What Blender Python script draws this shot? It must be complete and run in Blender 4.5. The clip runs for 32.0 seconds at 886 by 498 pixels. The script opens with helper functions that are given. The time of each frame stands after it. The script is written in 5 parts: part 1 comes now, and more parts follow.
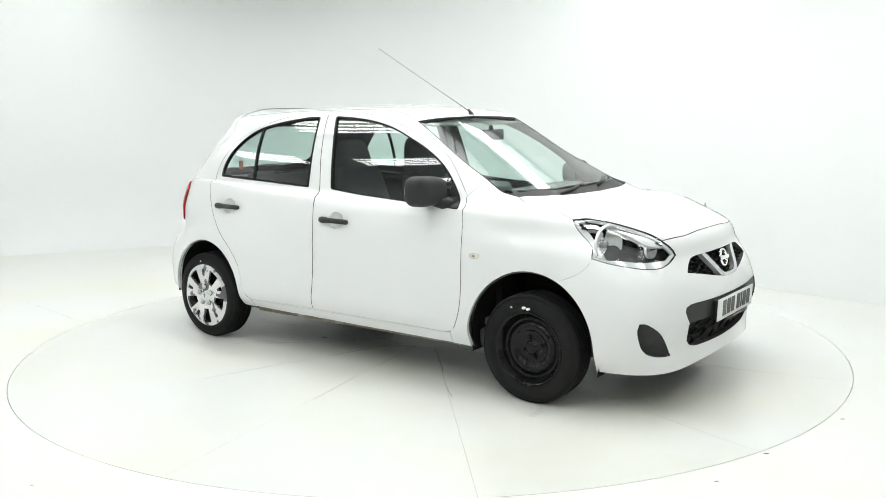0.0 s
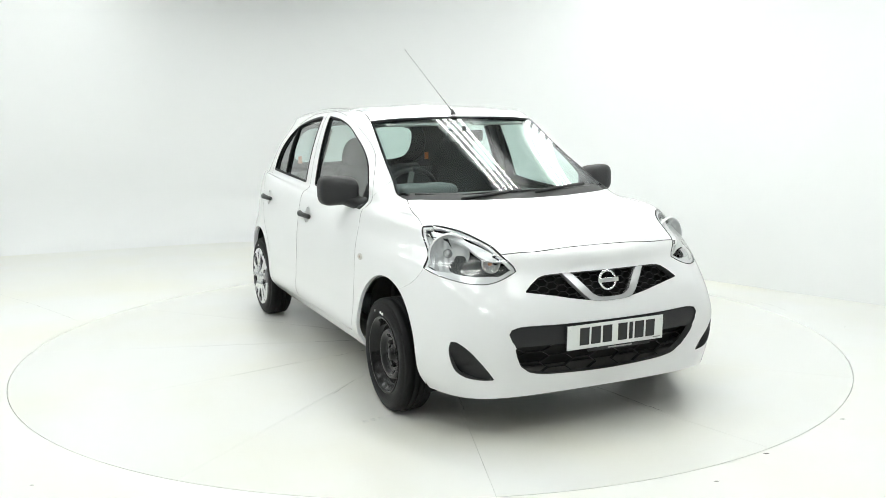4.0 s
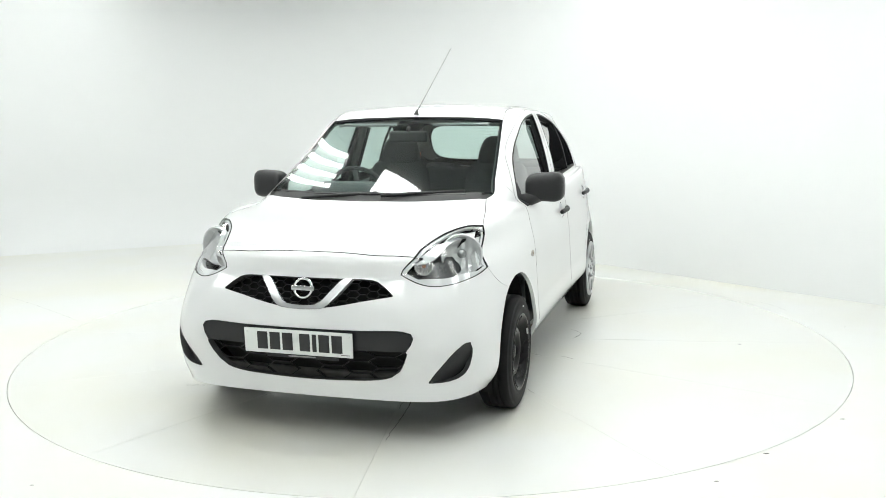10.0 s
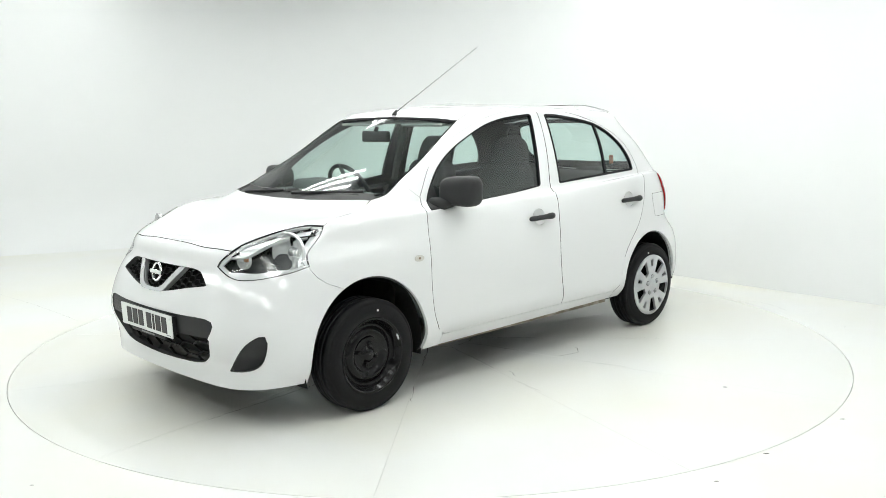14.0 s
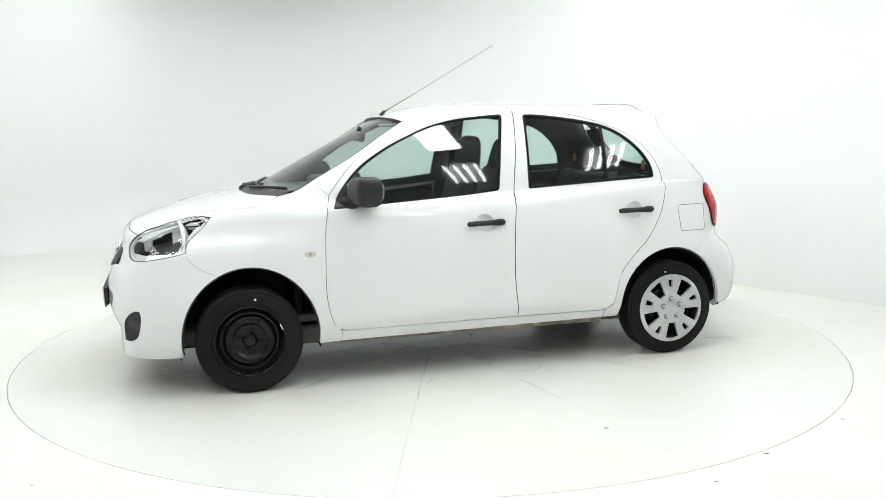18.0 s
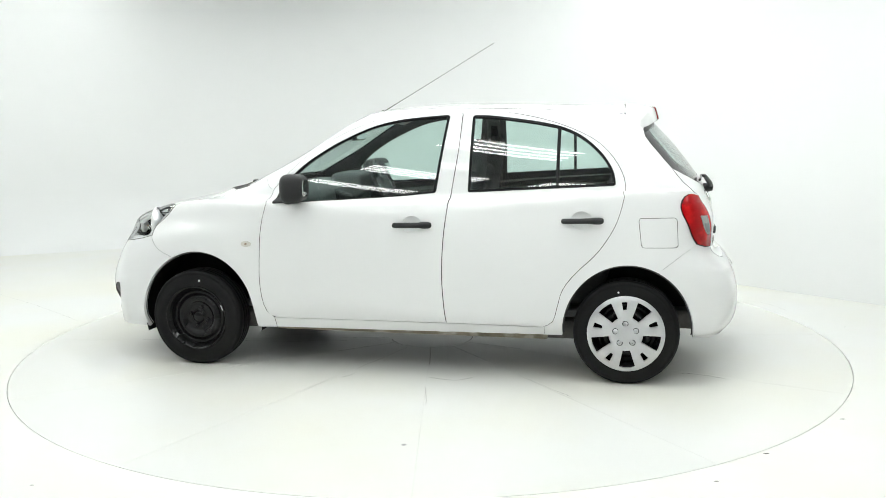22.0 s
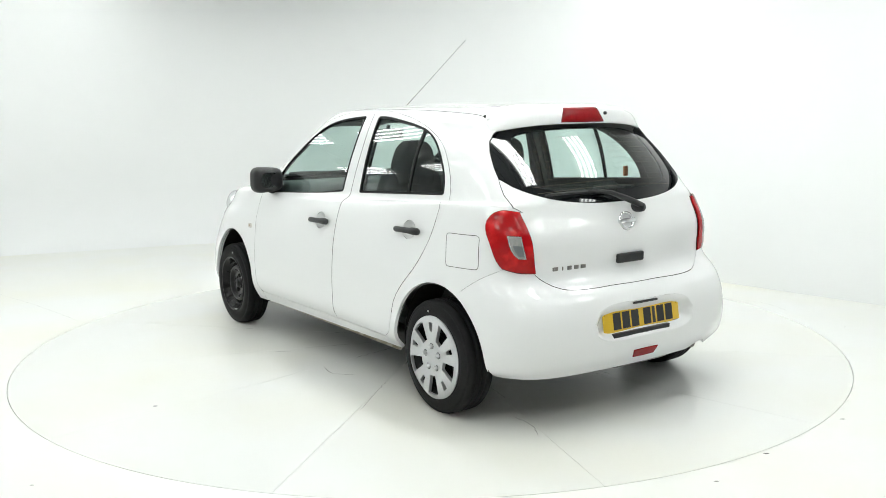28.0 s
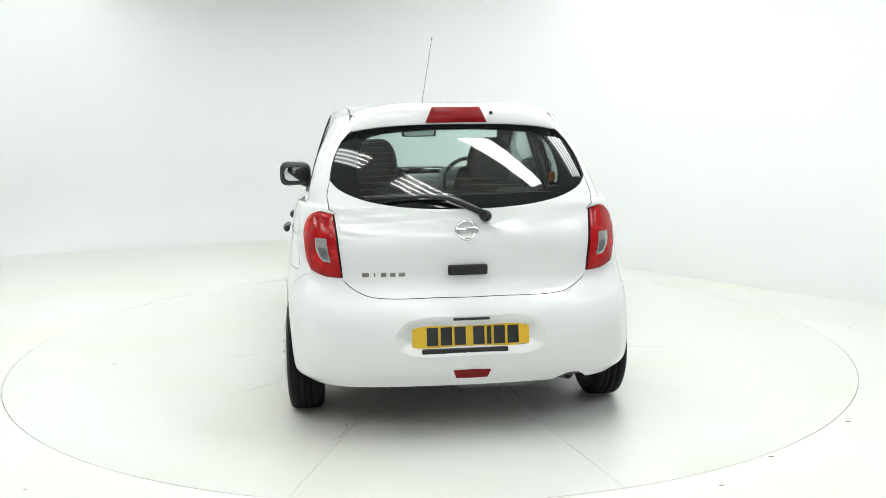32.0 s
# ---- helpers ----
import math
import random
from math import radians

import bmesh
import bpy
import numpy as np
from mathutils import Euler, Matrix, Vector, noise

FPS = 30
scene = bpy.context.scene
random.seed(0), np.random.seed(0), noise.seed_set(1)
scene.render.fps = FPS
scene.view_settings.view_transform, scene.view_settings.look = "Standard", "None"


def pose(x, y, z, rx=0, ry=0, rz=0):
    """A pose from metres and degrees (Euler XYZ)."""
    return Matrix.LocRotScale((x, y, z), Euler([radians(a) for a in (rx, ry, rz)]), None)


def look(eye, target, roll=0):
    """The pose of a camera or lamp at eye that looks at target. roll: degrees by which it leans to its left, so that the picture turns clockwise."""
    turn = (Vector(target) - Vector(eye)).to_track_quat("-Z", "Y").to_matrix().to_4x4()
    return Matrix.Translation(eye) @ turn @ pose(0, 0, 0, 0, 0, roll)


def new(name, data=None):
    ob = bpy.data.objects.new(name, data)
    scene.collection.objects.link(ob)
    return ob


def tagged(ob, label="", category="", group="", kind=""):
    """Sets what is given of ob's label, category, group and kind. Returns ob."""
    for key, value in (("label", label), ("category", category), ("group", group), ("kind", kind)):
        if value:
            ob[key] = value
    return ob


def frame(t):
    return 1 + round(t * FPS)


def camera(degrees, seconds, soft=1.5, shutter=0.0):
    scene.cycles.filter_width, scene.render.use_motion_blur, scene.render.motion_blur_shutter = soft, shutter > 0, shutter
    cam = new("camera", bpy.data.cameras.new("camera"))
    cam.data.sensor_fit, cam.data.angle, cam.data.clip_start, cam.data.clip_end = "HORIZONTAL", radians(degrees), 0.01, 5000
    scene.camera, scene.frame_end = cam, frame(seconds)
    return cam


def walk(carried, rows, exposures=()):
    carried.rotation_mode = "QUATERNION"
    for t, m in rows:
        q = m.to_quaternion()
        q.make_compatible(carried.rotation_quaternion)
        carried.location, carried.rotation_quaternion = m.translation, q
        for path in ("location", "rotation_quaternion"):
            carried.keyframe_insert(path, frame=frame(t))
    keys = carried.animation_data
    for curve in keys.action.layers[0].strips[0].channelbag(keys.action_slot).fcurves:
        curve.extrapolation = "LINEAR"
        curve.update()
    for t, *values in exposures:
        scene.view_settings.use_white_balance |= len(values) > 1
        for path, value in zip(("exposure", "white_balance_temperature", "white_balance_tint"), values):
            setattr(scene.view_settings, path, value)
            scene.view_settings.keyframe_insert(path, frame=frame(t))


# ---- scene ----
from mathutils.bvhtree import BVHTree
from mathutils.geometry import delaunay_2d_cdt

LAMP_TUBE, LAMP_BOX, LAMP_Z, EXPO = 22.5, 44.0, 3.35, -1.12
cam = camera(51.960, 32.0, soft=0.8)
CAM = look((0.0, -5.7594, 1.4525), (0.067, -0.8162, 0.7024), -0.698)
# the lens draws in a little as it hunts for focus at the end
walk(cam, [(t, CAM @ Matrix.Translation((0, 0, -d))) for t, d in ((0.0, 0), (15.0, 0), (29.9, 0), (30.8, 0.024), (31.4, 0.026), (31.7, 0.058), (32.0, 0.060))], exposures=[(0.0, EXPO), (32.0, EXPO)])

# the turn of the table: seconds and degrees
SPIN = [(0.0, -37.21), (1.0, -44.08), (2.0, -51.31), (3.0, -58.59), (4.0, -65.58), (5.0, -72.63), (6.0, -79.71), (7.0, -87.07),
        (8.0, -93.96), (9.0, -101.24), (10.0, -108.09), (11.0, -115.43), (12.0, -122.23), (13.0, -129.54), (14.0, -136.37), (15.0, -143.37),
        (16.0, -150.43), (17.0, -157.61), (18.0, -164.72), (19.0, -171.88), (20.0, -178.87), (21.0, -185.93), (22.0, -192.99), (23.0, -200.15),
        (24.0, -207.32), (25.0, -214.27), (26.0, -221.42), (27.0, -228.55), (28.0, -235.58), (29.0, -242.68), (30.0, -249.8), (31.0, -256.8),
        (32.0, -263.88)]
AXLE_X, AXLE_Y = -0.014, 0.021       # the car's middle on the table

# ---- light: a closed white room under hanging lamp banks ----
world = bpy.data.worlds.new("dim_hall")
scene.world = world
world.use_nodes = True
world.node_tree.nodes["Background"].inputs[0].default_value = (0.85, 0.92, 0.9, 1)
world.node_tree.nodes["Background"].inputs[1].default_value = 0.03


# ---- materials ----
def surface(name, color, rough=0.5, metal=0.0, coat=0.0, grain=0.0, grain_scale=40.0, bump=0.0, bump_scale=200.0,
            rough_var=0.0, tint=None, tint_scale=1.5, tint_low=0.5, tint_high=0.75, emit=0.0, spec=0.5):
    """A principled surface with two scales of uneven colour, and fine relief."""
    m = bpy.data.materials.new(name)
    m.use_nodes = True
    n, l = m.node_tree.nodes, m.node_tree.links
    b = n["Principled BSDF"]
    b.inputs["Base Color"].default_value = (*color, 1)
    b.inputs["Roughness"].default_value = rough
    b.inputs["Metallic"].default_value = metal
    b.inputs["Specular IOR Level"].default_value = spec
    b.inputs["Coat Weight"].default_value = coat
    b.inputs["Coat Roughness"].default_value = 0.015
    co = n.new("ShaderNodeTexCoord")
    col = None
    if grain:
        t = n.new("ShaderNodeTexNoise")
        t.inputs["Scale"].default_value, t.inputs["Detail"].default_value = grain_scale, 6
        l.new(co.outputs["Object"], t.inputs["Vector"])
        mx = n.new("ShaderNodeMix")
        mx.data_type, mx.blend_type = "RGBA", "MIX"
        mx.inputs[6].default_value = (*[c * (1 - grain) for c in color], 1)
        mx.inputs[7].default_value = (*[min(1, c * (1 + grain)) for c in color], 1)
        l.new(t.outputs["Fac"], mx.inputs[0])
        col = mx.outputs[2]
    if tint:
        t = n.new("ShaderNodeTexNoise")
        t.inputs["Scale"].default_value, t.inputs["Detail"].default_value = tint_scale, 5
        l.new(co.outputs["Object"], t.inputs["Vector"])
        r = n.new("ShaderNodeMapRange")
        r.inputs[1].default_value, r.inputs[2].default_value = tint_low, tint_high
        l.new(t.outputs["Fac"], r.inputs[0])
        mx = n.new("ShaderNodeMix")
        mx.data_type = "RGBA"
        mx.inputs[6].default_value = (*color, 1)
        mx.inputs[7].default_value = (*tint, 1)
        l.new(r.outputs[0], mx.inputs[0])
        if col:
            l.new(col, mx.inputs[6])
        col = mx.outputs[2]
    if col:
        l.new(col, b.inputs["Base Color"])
    if rough_var:
        t = n.new("ShaderNodeTexNoise")
        t.inputs["Scale"].default_value, t.inputs["Detail"].default_value = 3.0, 6
        l.new(co.outputs["Object"], t.inputs["Vector"])
        r = n.new("ShaderNodeMapRange")
        r.inputs[3].default_value, r.inputs[4].default_value = rough - rough_var, rough + rough_var
        l.new(t.outputs["Fac"], r.inputs[0])
        l.new(r.outputs[0], b.inputs["Roughness"])
    if bump:
        t = n.new("ShaderNodeTexNoise")
        t.inputs["Scale"].default_value, t.inputs["Detail"].default_value = bump_scale, 4
        l.new(co.outputs["Object"], t.inputs["Vector"])
        bp = n.new("ShaderNodeBump")
        bp.inputs["Strength"].default_value, bp.inputs["Distance"].default_value = bump, 0.002
        l.new(t.outputs["Fac"], bp.inputs["Height"])
        l.new(bp.outputs[0], b.inputs["Normal"])
    if emit:
        b.inputs["Emission Color"].default_value = (*color, 1)
        b.inputs["Emission Strength"].default_value = emit
    return m


def pane_glass(name, tint, gloss=0.05):
    """Thin glass: tinted see-through, with a mirror sheen that grows towards grazing angles, alike from both sides."""
    m = bpy.data.materials.new(name)
    m.use_nodes = True
    n, l = m.node_tree.nodes, m.node_tree.links
    n.remove(n["Principled BSDF"])
    tr, gl, mix, lw = (n.new("ShaderNodeBsdfTransparent"), n.new("ShaderNodeBsdfGlossy"), n.new("ShaderNodeMixShader"), n.new("ShaderNodeLayerWeight"))
    lw.inputs[0].default_value = 0.5
    pw, ma = n.new("ShaderNodeMath"), n.new("ShaderNodeMath")
    pw.operation, ma.operation = "POWER", "MULTIPLY_ADD"
    pw.inputs[1].default_value = 4.5
    ma.inputs[1].default_value, ma.inputs[2].default_value = 1 - gloss, gloss
    tr.inputs[0].default_value = (*tint, 1)
    gl.inputs["Roughness"].default_value = 0.012
    l.new(lw.outputs["Facing"], pw.inputs[0])
    l.new(pw.outputs[0], ma.inputs[0])
    l.new(ma.outputs[0], mix.inputs[0])
    l.new(tr.outputs[0], mix.inputs[1])
    l.new(gl.outputs[0], mix.inputs[2])
    l.new(mix.outputs[0], n["Material Output"].inputs[0])
    return m


PAINT = surface("white_car_paint", (0.785, 0.79, 0.795), 0.34, coat=1.0, spec=0.08, grain=0.008, grain_scale=900)
# dark colour that stands for the shade in the panel gaps
SEAM_SHADE = surface("seam_shade", (0.045, 0.045, 0.046), 0.7, grain=0.2)
UNDERSIDE = surface("dusty_underbody", (0.10, 0.098, 0.092), 0.85, grain=0.4, grain_scale=18, bump=0.4, spec=0.12)
UNDER = surface("underbody_black", (0.014, 0.014, 0.014), 0.8, grain=0.4, grain_scale=25, bump=0.4, spec=0.12)
TRIM = surface("black_grained_plastic", (0.017, 0.0175, 0.0185), 0.45, grain=0.15, grain_scale=300, bump=0.25, bump_scale=900, spec=0.35)
MESH_BLACK = surface("black_grille_plastic", (0.012, 0.012, 0.0125), 0.5, grain=0.15, spec=0.22)
REPEATER = surface("clear_repeater_lens", (0.60, 0.58, 0.54), 0.14, coat=0.3, grain=0.1, grain_scale=90)
REPEATER_BULB = surface("pale_amber_bulb", (0.26, 0.19, 0.14), 0.3, grain=0.1)
GLOSSY_BLACK = surface("gloss_black_plastic", (0.010, 0.010, 0.011), 0.36, grain=0.1)
SEAL = surface("black_rubber_seal", (0.009, 0.009, 0.010), 0.5, spec=0.15, grain=0.2, grain_scale=120)
FRIT = surface("black_ceramic_edge", (0.006, 0.007, 0.008), 0.03, grain=0.1, spec=0.5)
RUBBER = surface("tyre_rubber", (0.0075, 0.0075, 0.008), 0.62, grain=0.25, grain_scale=60, bump=0.3, bump_scale=400, spec=0.16, tint=(0.011, 0.011, 0.0105), tint_scale=5)
STEEL_BLACK = surface("black_steel_wheel", (0.005, 0.005, 0.0055), 0.16, spec=0.22, grain=0.3, grain_scale=40, rough_var=0.10, tint=(0.010, 0.010, 0.011), tint_scale=9)
VENT_BLACK = surface("unlit_vent", (0.002, 0.002, 0.002), 0.9, spec=0.02, grain=0.3)
SILVER = surface("silver_wheel_cover", (0.52, 0.53, 0.54), 0.32, metal=0.65, grain=0.04, grain_scale=90, rough_var=0.06)
SCUFFED = surface("scuffed_silver_cover", (0.70, 0.70, 0.71), 0.22, metal=0.75, grain=0.05, rough_var=0.1, tint=(0.16, 0.16, 0.17), tint_scale=16, tint_low=0.56, tint_high=0.58)
CHROME = surface("chrome", (0.78, 0.79, 0.80), 0.08, metal=1.0, grain=0.02)
SATIN = surface("satin_silver", (0.66, 0.67, 0.68), 0.26, metal=0.7)
REFLECTOR = surface("lamp_reflector", (0.82, 0.83, 0.84), 0.16, metal=0.25, grain=0.03)
FACET = surface("lamp_facets", (0.86, 0.87, 0.88), 0.12, metal=0.4, grain=0.06, grain_scale=90)
RECESS_SHADE = surface("grey_recess_shade", (0.10, 0.104, 0.11), 0.25, grain=0.1)
BUCKET = surface("dark_lamp_shell", (0.085, 0.087, 0.09), 0.24, metal=0.2, grain=0.15, grain_scale=60)
AMBER = surface("amber_bulb", (0.65, 0.33, 0.20), 0.25, grain=0.1)
RED_LENS = surface("red_lamp_lens", (0.33, 0.003, 0.005), 0.16, coat=0.15, spec=0.25, bump=0.15, bump_scale=110, tint=(0.58, 0.014, 0.014), tint_scale=16, grain=0.2, grain_scale=45)
DARK_RED = surface("dark_red_lens", (0.20, 0.002, 0.004), 0.22, spec=0.25, grain=0.2, grain_scale=60)
CLEAR_LENS = surface("grey_clear_lens", (0.38, 0.37, 0.36), 0.2, metal=0.6, grain=0.3, grain_scale=70)
PLATE_WHITE = surface("white_plate", (0.74, 0.76, 0.74), 0.30, grain=0.02, coat=0.3)
PLATE_YELLOW = surface("yellow_plate", (0.72, 0.46, 0.02), 0.30, grain=0.03, coat=0.3)
INK = surface("plate_black", (0.015, 0.015, 0.016), 0.4, grain=0.1)
PALE_INK = surface("grey_print", (0.25, 0.25, 0.25), 0.5, grain=0.1)
CLOTH = surface("charcoal_seat_cloth", (0.058, 0.060, 0.062), 0.9, grain=0.3, grain_scale=250, bump=0.5, bump_scale=700, spec=0.15)
DASH = surface("dark_grey_dashboard", (0.120, 0.126, 0.128), 0.65, grain=0.15, grain_scale=200, bump=0.3, bump_scale=600, spec=0.25)
LINING = surface("grey_headlining", (0.30, 0.31, 0.30), 0.9, grain=0.08, grain_scale=300)
DOOR_CARD = surface("dark_door_card", (0.060, 0.062, 0.064), 0.75, grain=0.2, grain_scale=150)
ORANGE = surface("orange_belt_button", (0.55, 0.14, 0.03), 0.6, grain=0.1)
RUST = surface("dirty_sill_edge", (0.20, 0.17, 0.12), 0.8, grain=0.5, grain_scale=30, tint=(0.45, 0.43, 0.38), tint_scale=14, bump=0.6, bump_scale=80)
GREY_METAL = surface("grey_exhaust_steel", (0.22, 0.21, 0.20), 0.4, metal=0.8, grain=0.2)
WHITE_MARK = surface("white_chalk_mark", (0.75, 0.75, 0.74), 0.8, grain=0.1)
SCREEN_GLASS = pane_glass("windscreen_glass", (0.81, 0.91, 0.88), 0.065)
SIDE_GLASS = pane_glass("side_window_glass", (0.77, 0.88, 0.85), 0.085)
LENS_GLASS = pane_glass("headlamp_lens", (0.96, 0.97, 0.97))
HEATER = surface("heater_wire", (0.34, 0.30, 0.22), 0.5, grain=0.1)
MIRROR = surface("mirror_face", (0.60, 0.62, 0.62), 0.03, metal=1.0)
FLOOR_PAINT = surface("white_floor_paint", (0.765, 0.770, 0.755), 0.48, grain=0.012, grain_scale=3.0, 
                      tint=(0.755, 0.745, 0.655), tint_scale=0.9, tint_low=0.40, tint_high=0.80)
TABLE_PAINT = surface("white_table_paint", (0.745, 0.75, 0.735), 0.27, grain=0.012, grain_scale=3.0, 
                      tint=(0.735, 0.722, 0.63), tint_scale=0.8, tint_low=0.40, tint_high=0.80)
SEAM_DUST = surface("grey_seam_dust", (0.52, 0.52, 0.50), 0.9, grain=0.3, grain_scale=6, tint=(0.70, 0.70, 0.67), tint_scale=2.5, tint_low=0.45, tint_high=0.6)
CRACK_GREY = surface("dark_crack_dirt", (0.13, 0.125, 0.115), 0.9, grain=0.4, grain_scale=30)
RIM_GAP = surface("grey_rim_gap", (0.34, 0.34, 0.33), 0.9, grain=0.3, tint=(0.5, 0.5, 0.48), tint_scale=1.2)
WALL_PAINT = surface("white_wall_paint", (0.80, 0.808, 0.808), 0.6, grain=0.01, grain_scale=2.0, bump=0.04, bump_scale=40, rough_var=0.05)
CEILING_PAINT = surface("pale_ceiling_sheet", (0.55, 0.56, 0.555), 0.7, grain=0.06, grain_scale=5)
LAMP_WHITE = surface("white_lamp_housing", (0.7, 0.7, 0.7), 0.4, grain=0.02)
TUBE = surface("lit_tube", (0.965, 1.0, 0.978), 0.4, emit=LAMP_TUBE)
SOFTBOX = surface("lit_diffuser", (0.965, 1.0, 0.978), 0.6, emit=LAMP_BOX)


# ---- mesh helpers ----
def part(name, data, material, parent=None, label="", smooth=True, normals=None):
    """Links a bmesh, or (verts, faces), as one mesh object under a thing or a part."""
    me = bpy.data.meshes.new(name)
    if isinstance(data, tuple):
        me.from_pydata([tuple(v) for v in data[0]], [], data[1])
    else:
        data.to_mesh(me)
        data.free()
    me.materials.append(material)
    me.polygons.foreach_set("use_smooth", [smooth] * len(me.polygons))
    me.update()
    if normals is not None:
        me.normals_split_custom_set_from_vertices([tuple(n) for n in normals])
    ob = new(name, me)
    if parent:
        ob.parent = parent
    if label:
        ob["label"] = label
    return ob


def mirrored(data):
    v, f = data
    return [(x, -y, z) for x, y, z in v], [tuple(reversed(q)) for q in f]


def block(sx, sy, sz, m=None, bevel=0.01, seg=2):
    bm = bmesh.new()
    bmesh.ops.create_cube(bm, size=1.0, matrix=Matrix.Diagonal((sx, sy, sz, 1)))
    if bevel:
        bmesh.ops.bevel(bm, geom=bm.edges[:], offset=bevel, segments=seg, affect="EDGES", profile=0.6)
    if m is not None:
        bm.transform(m)
    return bm


def lathe(profile, seg=64, m=None, close=False):
    """Turns (radius, along) pairs about the y axis."""
    bm = bmesh.new()
    rings = []
    for k in range(seg):
        a = 2 * math.pi * k / seg
        rings.append([bm.verts.new((r * math.cos(a), y, r * math.sin(a))) for r, y in profile])
    n = len(profile)
    for k in range(seg):
        p, q = rings[k], rings[(k + 1) % seg]
        for j in range(n if close else n - 1):
            bm.faces.new((p[j], p[(j + 1) % n], q[(j + 1) % n], q[j]))
    bmesh.ops.remove_doubles(bm, verts=bm.verts[:], dist=1e-6)
    bmesh.ops.recalc_face_normals(bm, faces=bm.faces[:])
    if m is not None:
        bm.transform(m)
    return bm


def tube(path, radius, seg=10, m=None):
    """A round rod along a path; radius may be a list."""
    bm = bmesh.new()
    pts = [Vector(p) for p in path]
    rad = radius if isinstance(radius, (list, tuple)) else [radius] * len(pts)
    rings = []
    for k, p in enumerate(pts):
        d = (pts[min(k + 1, len(pts) - 1)] - pts[max(k - 1, 0)]).normalized()
        side = d.cross(Vector((0.31, 0.2, 0.93))).normalized()
        up = side.cross(d)
        rings.append([bm.verts.new(p + (side * math.cos(2 * math.pi * j / seg) + up * math.sin(2 * math.pi * j / seg)) * rad[k]) for j in range(seg)])
    for a, b in zip(rings, rings[1:]):
        for j in range(seg):
            bm.faces.new((a[j], a[(j + 1) % seg], b[(j + 1) % seg], b[j]))
    bm.faces.new(rings[0])
    bm.faces.new(list(reversed(rings[-1])))
    bmesh.ops.recalc_face_normals(bm, faces=bm.faces[:])
    if m is not None:
        bm.transform(m)
    return bm


def through_points(pts, step=0.03):
    """A smooth line through the points, as even small steps."""
    p = [np.array(q, float) for q in pts]
    if len(p) == 2:
        n = max(2, int(np.linalg.norm(p[1] - p[0]) / step) + 1)
        return [tuple(p[0] + (p[1] - p[0]) * t) for t in np.linspace(0, 1, n)]
    out = []
    for k in range(len(p) - 1):
        a, b, c, d = p[max(k - 1, 0)], p[k], p[k + 1], p[min(k + 2, len(p) - 1)]
        n = max(1, int(np.linalg.norm(c - b) / step))
        la, lb, lc = (max(np.linalg.norm(v) ** 0.5, 1e-6) for v in (b - a, c - b, d - c))
        mb = (c - b) if k == 0 else ((b - a) / la - (c - a) / (la + lb) + (c - b) / lb) * lb
        mc = (c - b) if k == len(p) - 2 else ((c - b) / lb - (d - b) / (lb + lc) + (d - c) / lc) * lb
        for t in np.arange(n) / n:
            out.append(tuple((2 * t ** 3 - 3 * t ** 2 + 1) * b + (t ** 3 - 2 * t ** 2 + t) * mb + (3 * t ** 2 - 2 * t ** 3) * c + (t ** 3 - t ** 2) * mc))
    return out + [tuple(p[-1])]


def inside(px, py, poly):
    """Which of the points lie in the polygon."""
    x, y = np.array([q[0] for q in poly]), np.array([q[1] for q in poly])
    x2, y2 = np.roll(x, -1), np.roll(y, -1)
    px, py = np.atleast_1d(px)[:, None], np.atleast_1d(py)[:, None]
    cross = ((y[None] > py) != (y2[None] > py)) & (px < (x2 - x)[None] * (py - y[None]) / np.where(y2 == y, 1e-12, y2 - y)[None] + x[None])
    return cross.sum(1) % 2 == 1


def cut_flat(outer, holes, inner_points):
    """Triangles that fill an outline less its holes: points and triples."""
    pts, edges = [], []
    for loop in [outer, *holes]:
        k = len(pts)
        pts += [Vector(p) for p in loop]
        edges += [(k + j, k + (j + 1) % len(loop)) for j in range(len(loop))]
    pts += [Vector(p) for p in inner_points]
    v, _, f, *_ = delaunay_2d_cdt(pts, edges, [], 0, 1e-7)
    v = np.array([tuple(p) for p in v])
    f = np.array([t for t in f if len(t) == 3])
    c = v[f].mean(1)
    keep = inside(c[:, 0], c[:, 1], outer)
    for h in holes:
        keep &= ~inside(c[:, 0], c[:, 1], h)
    return v, f[keep]


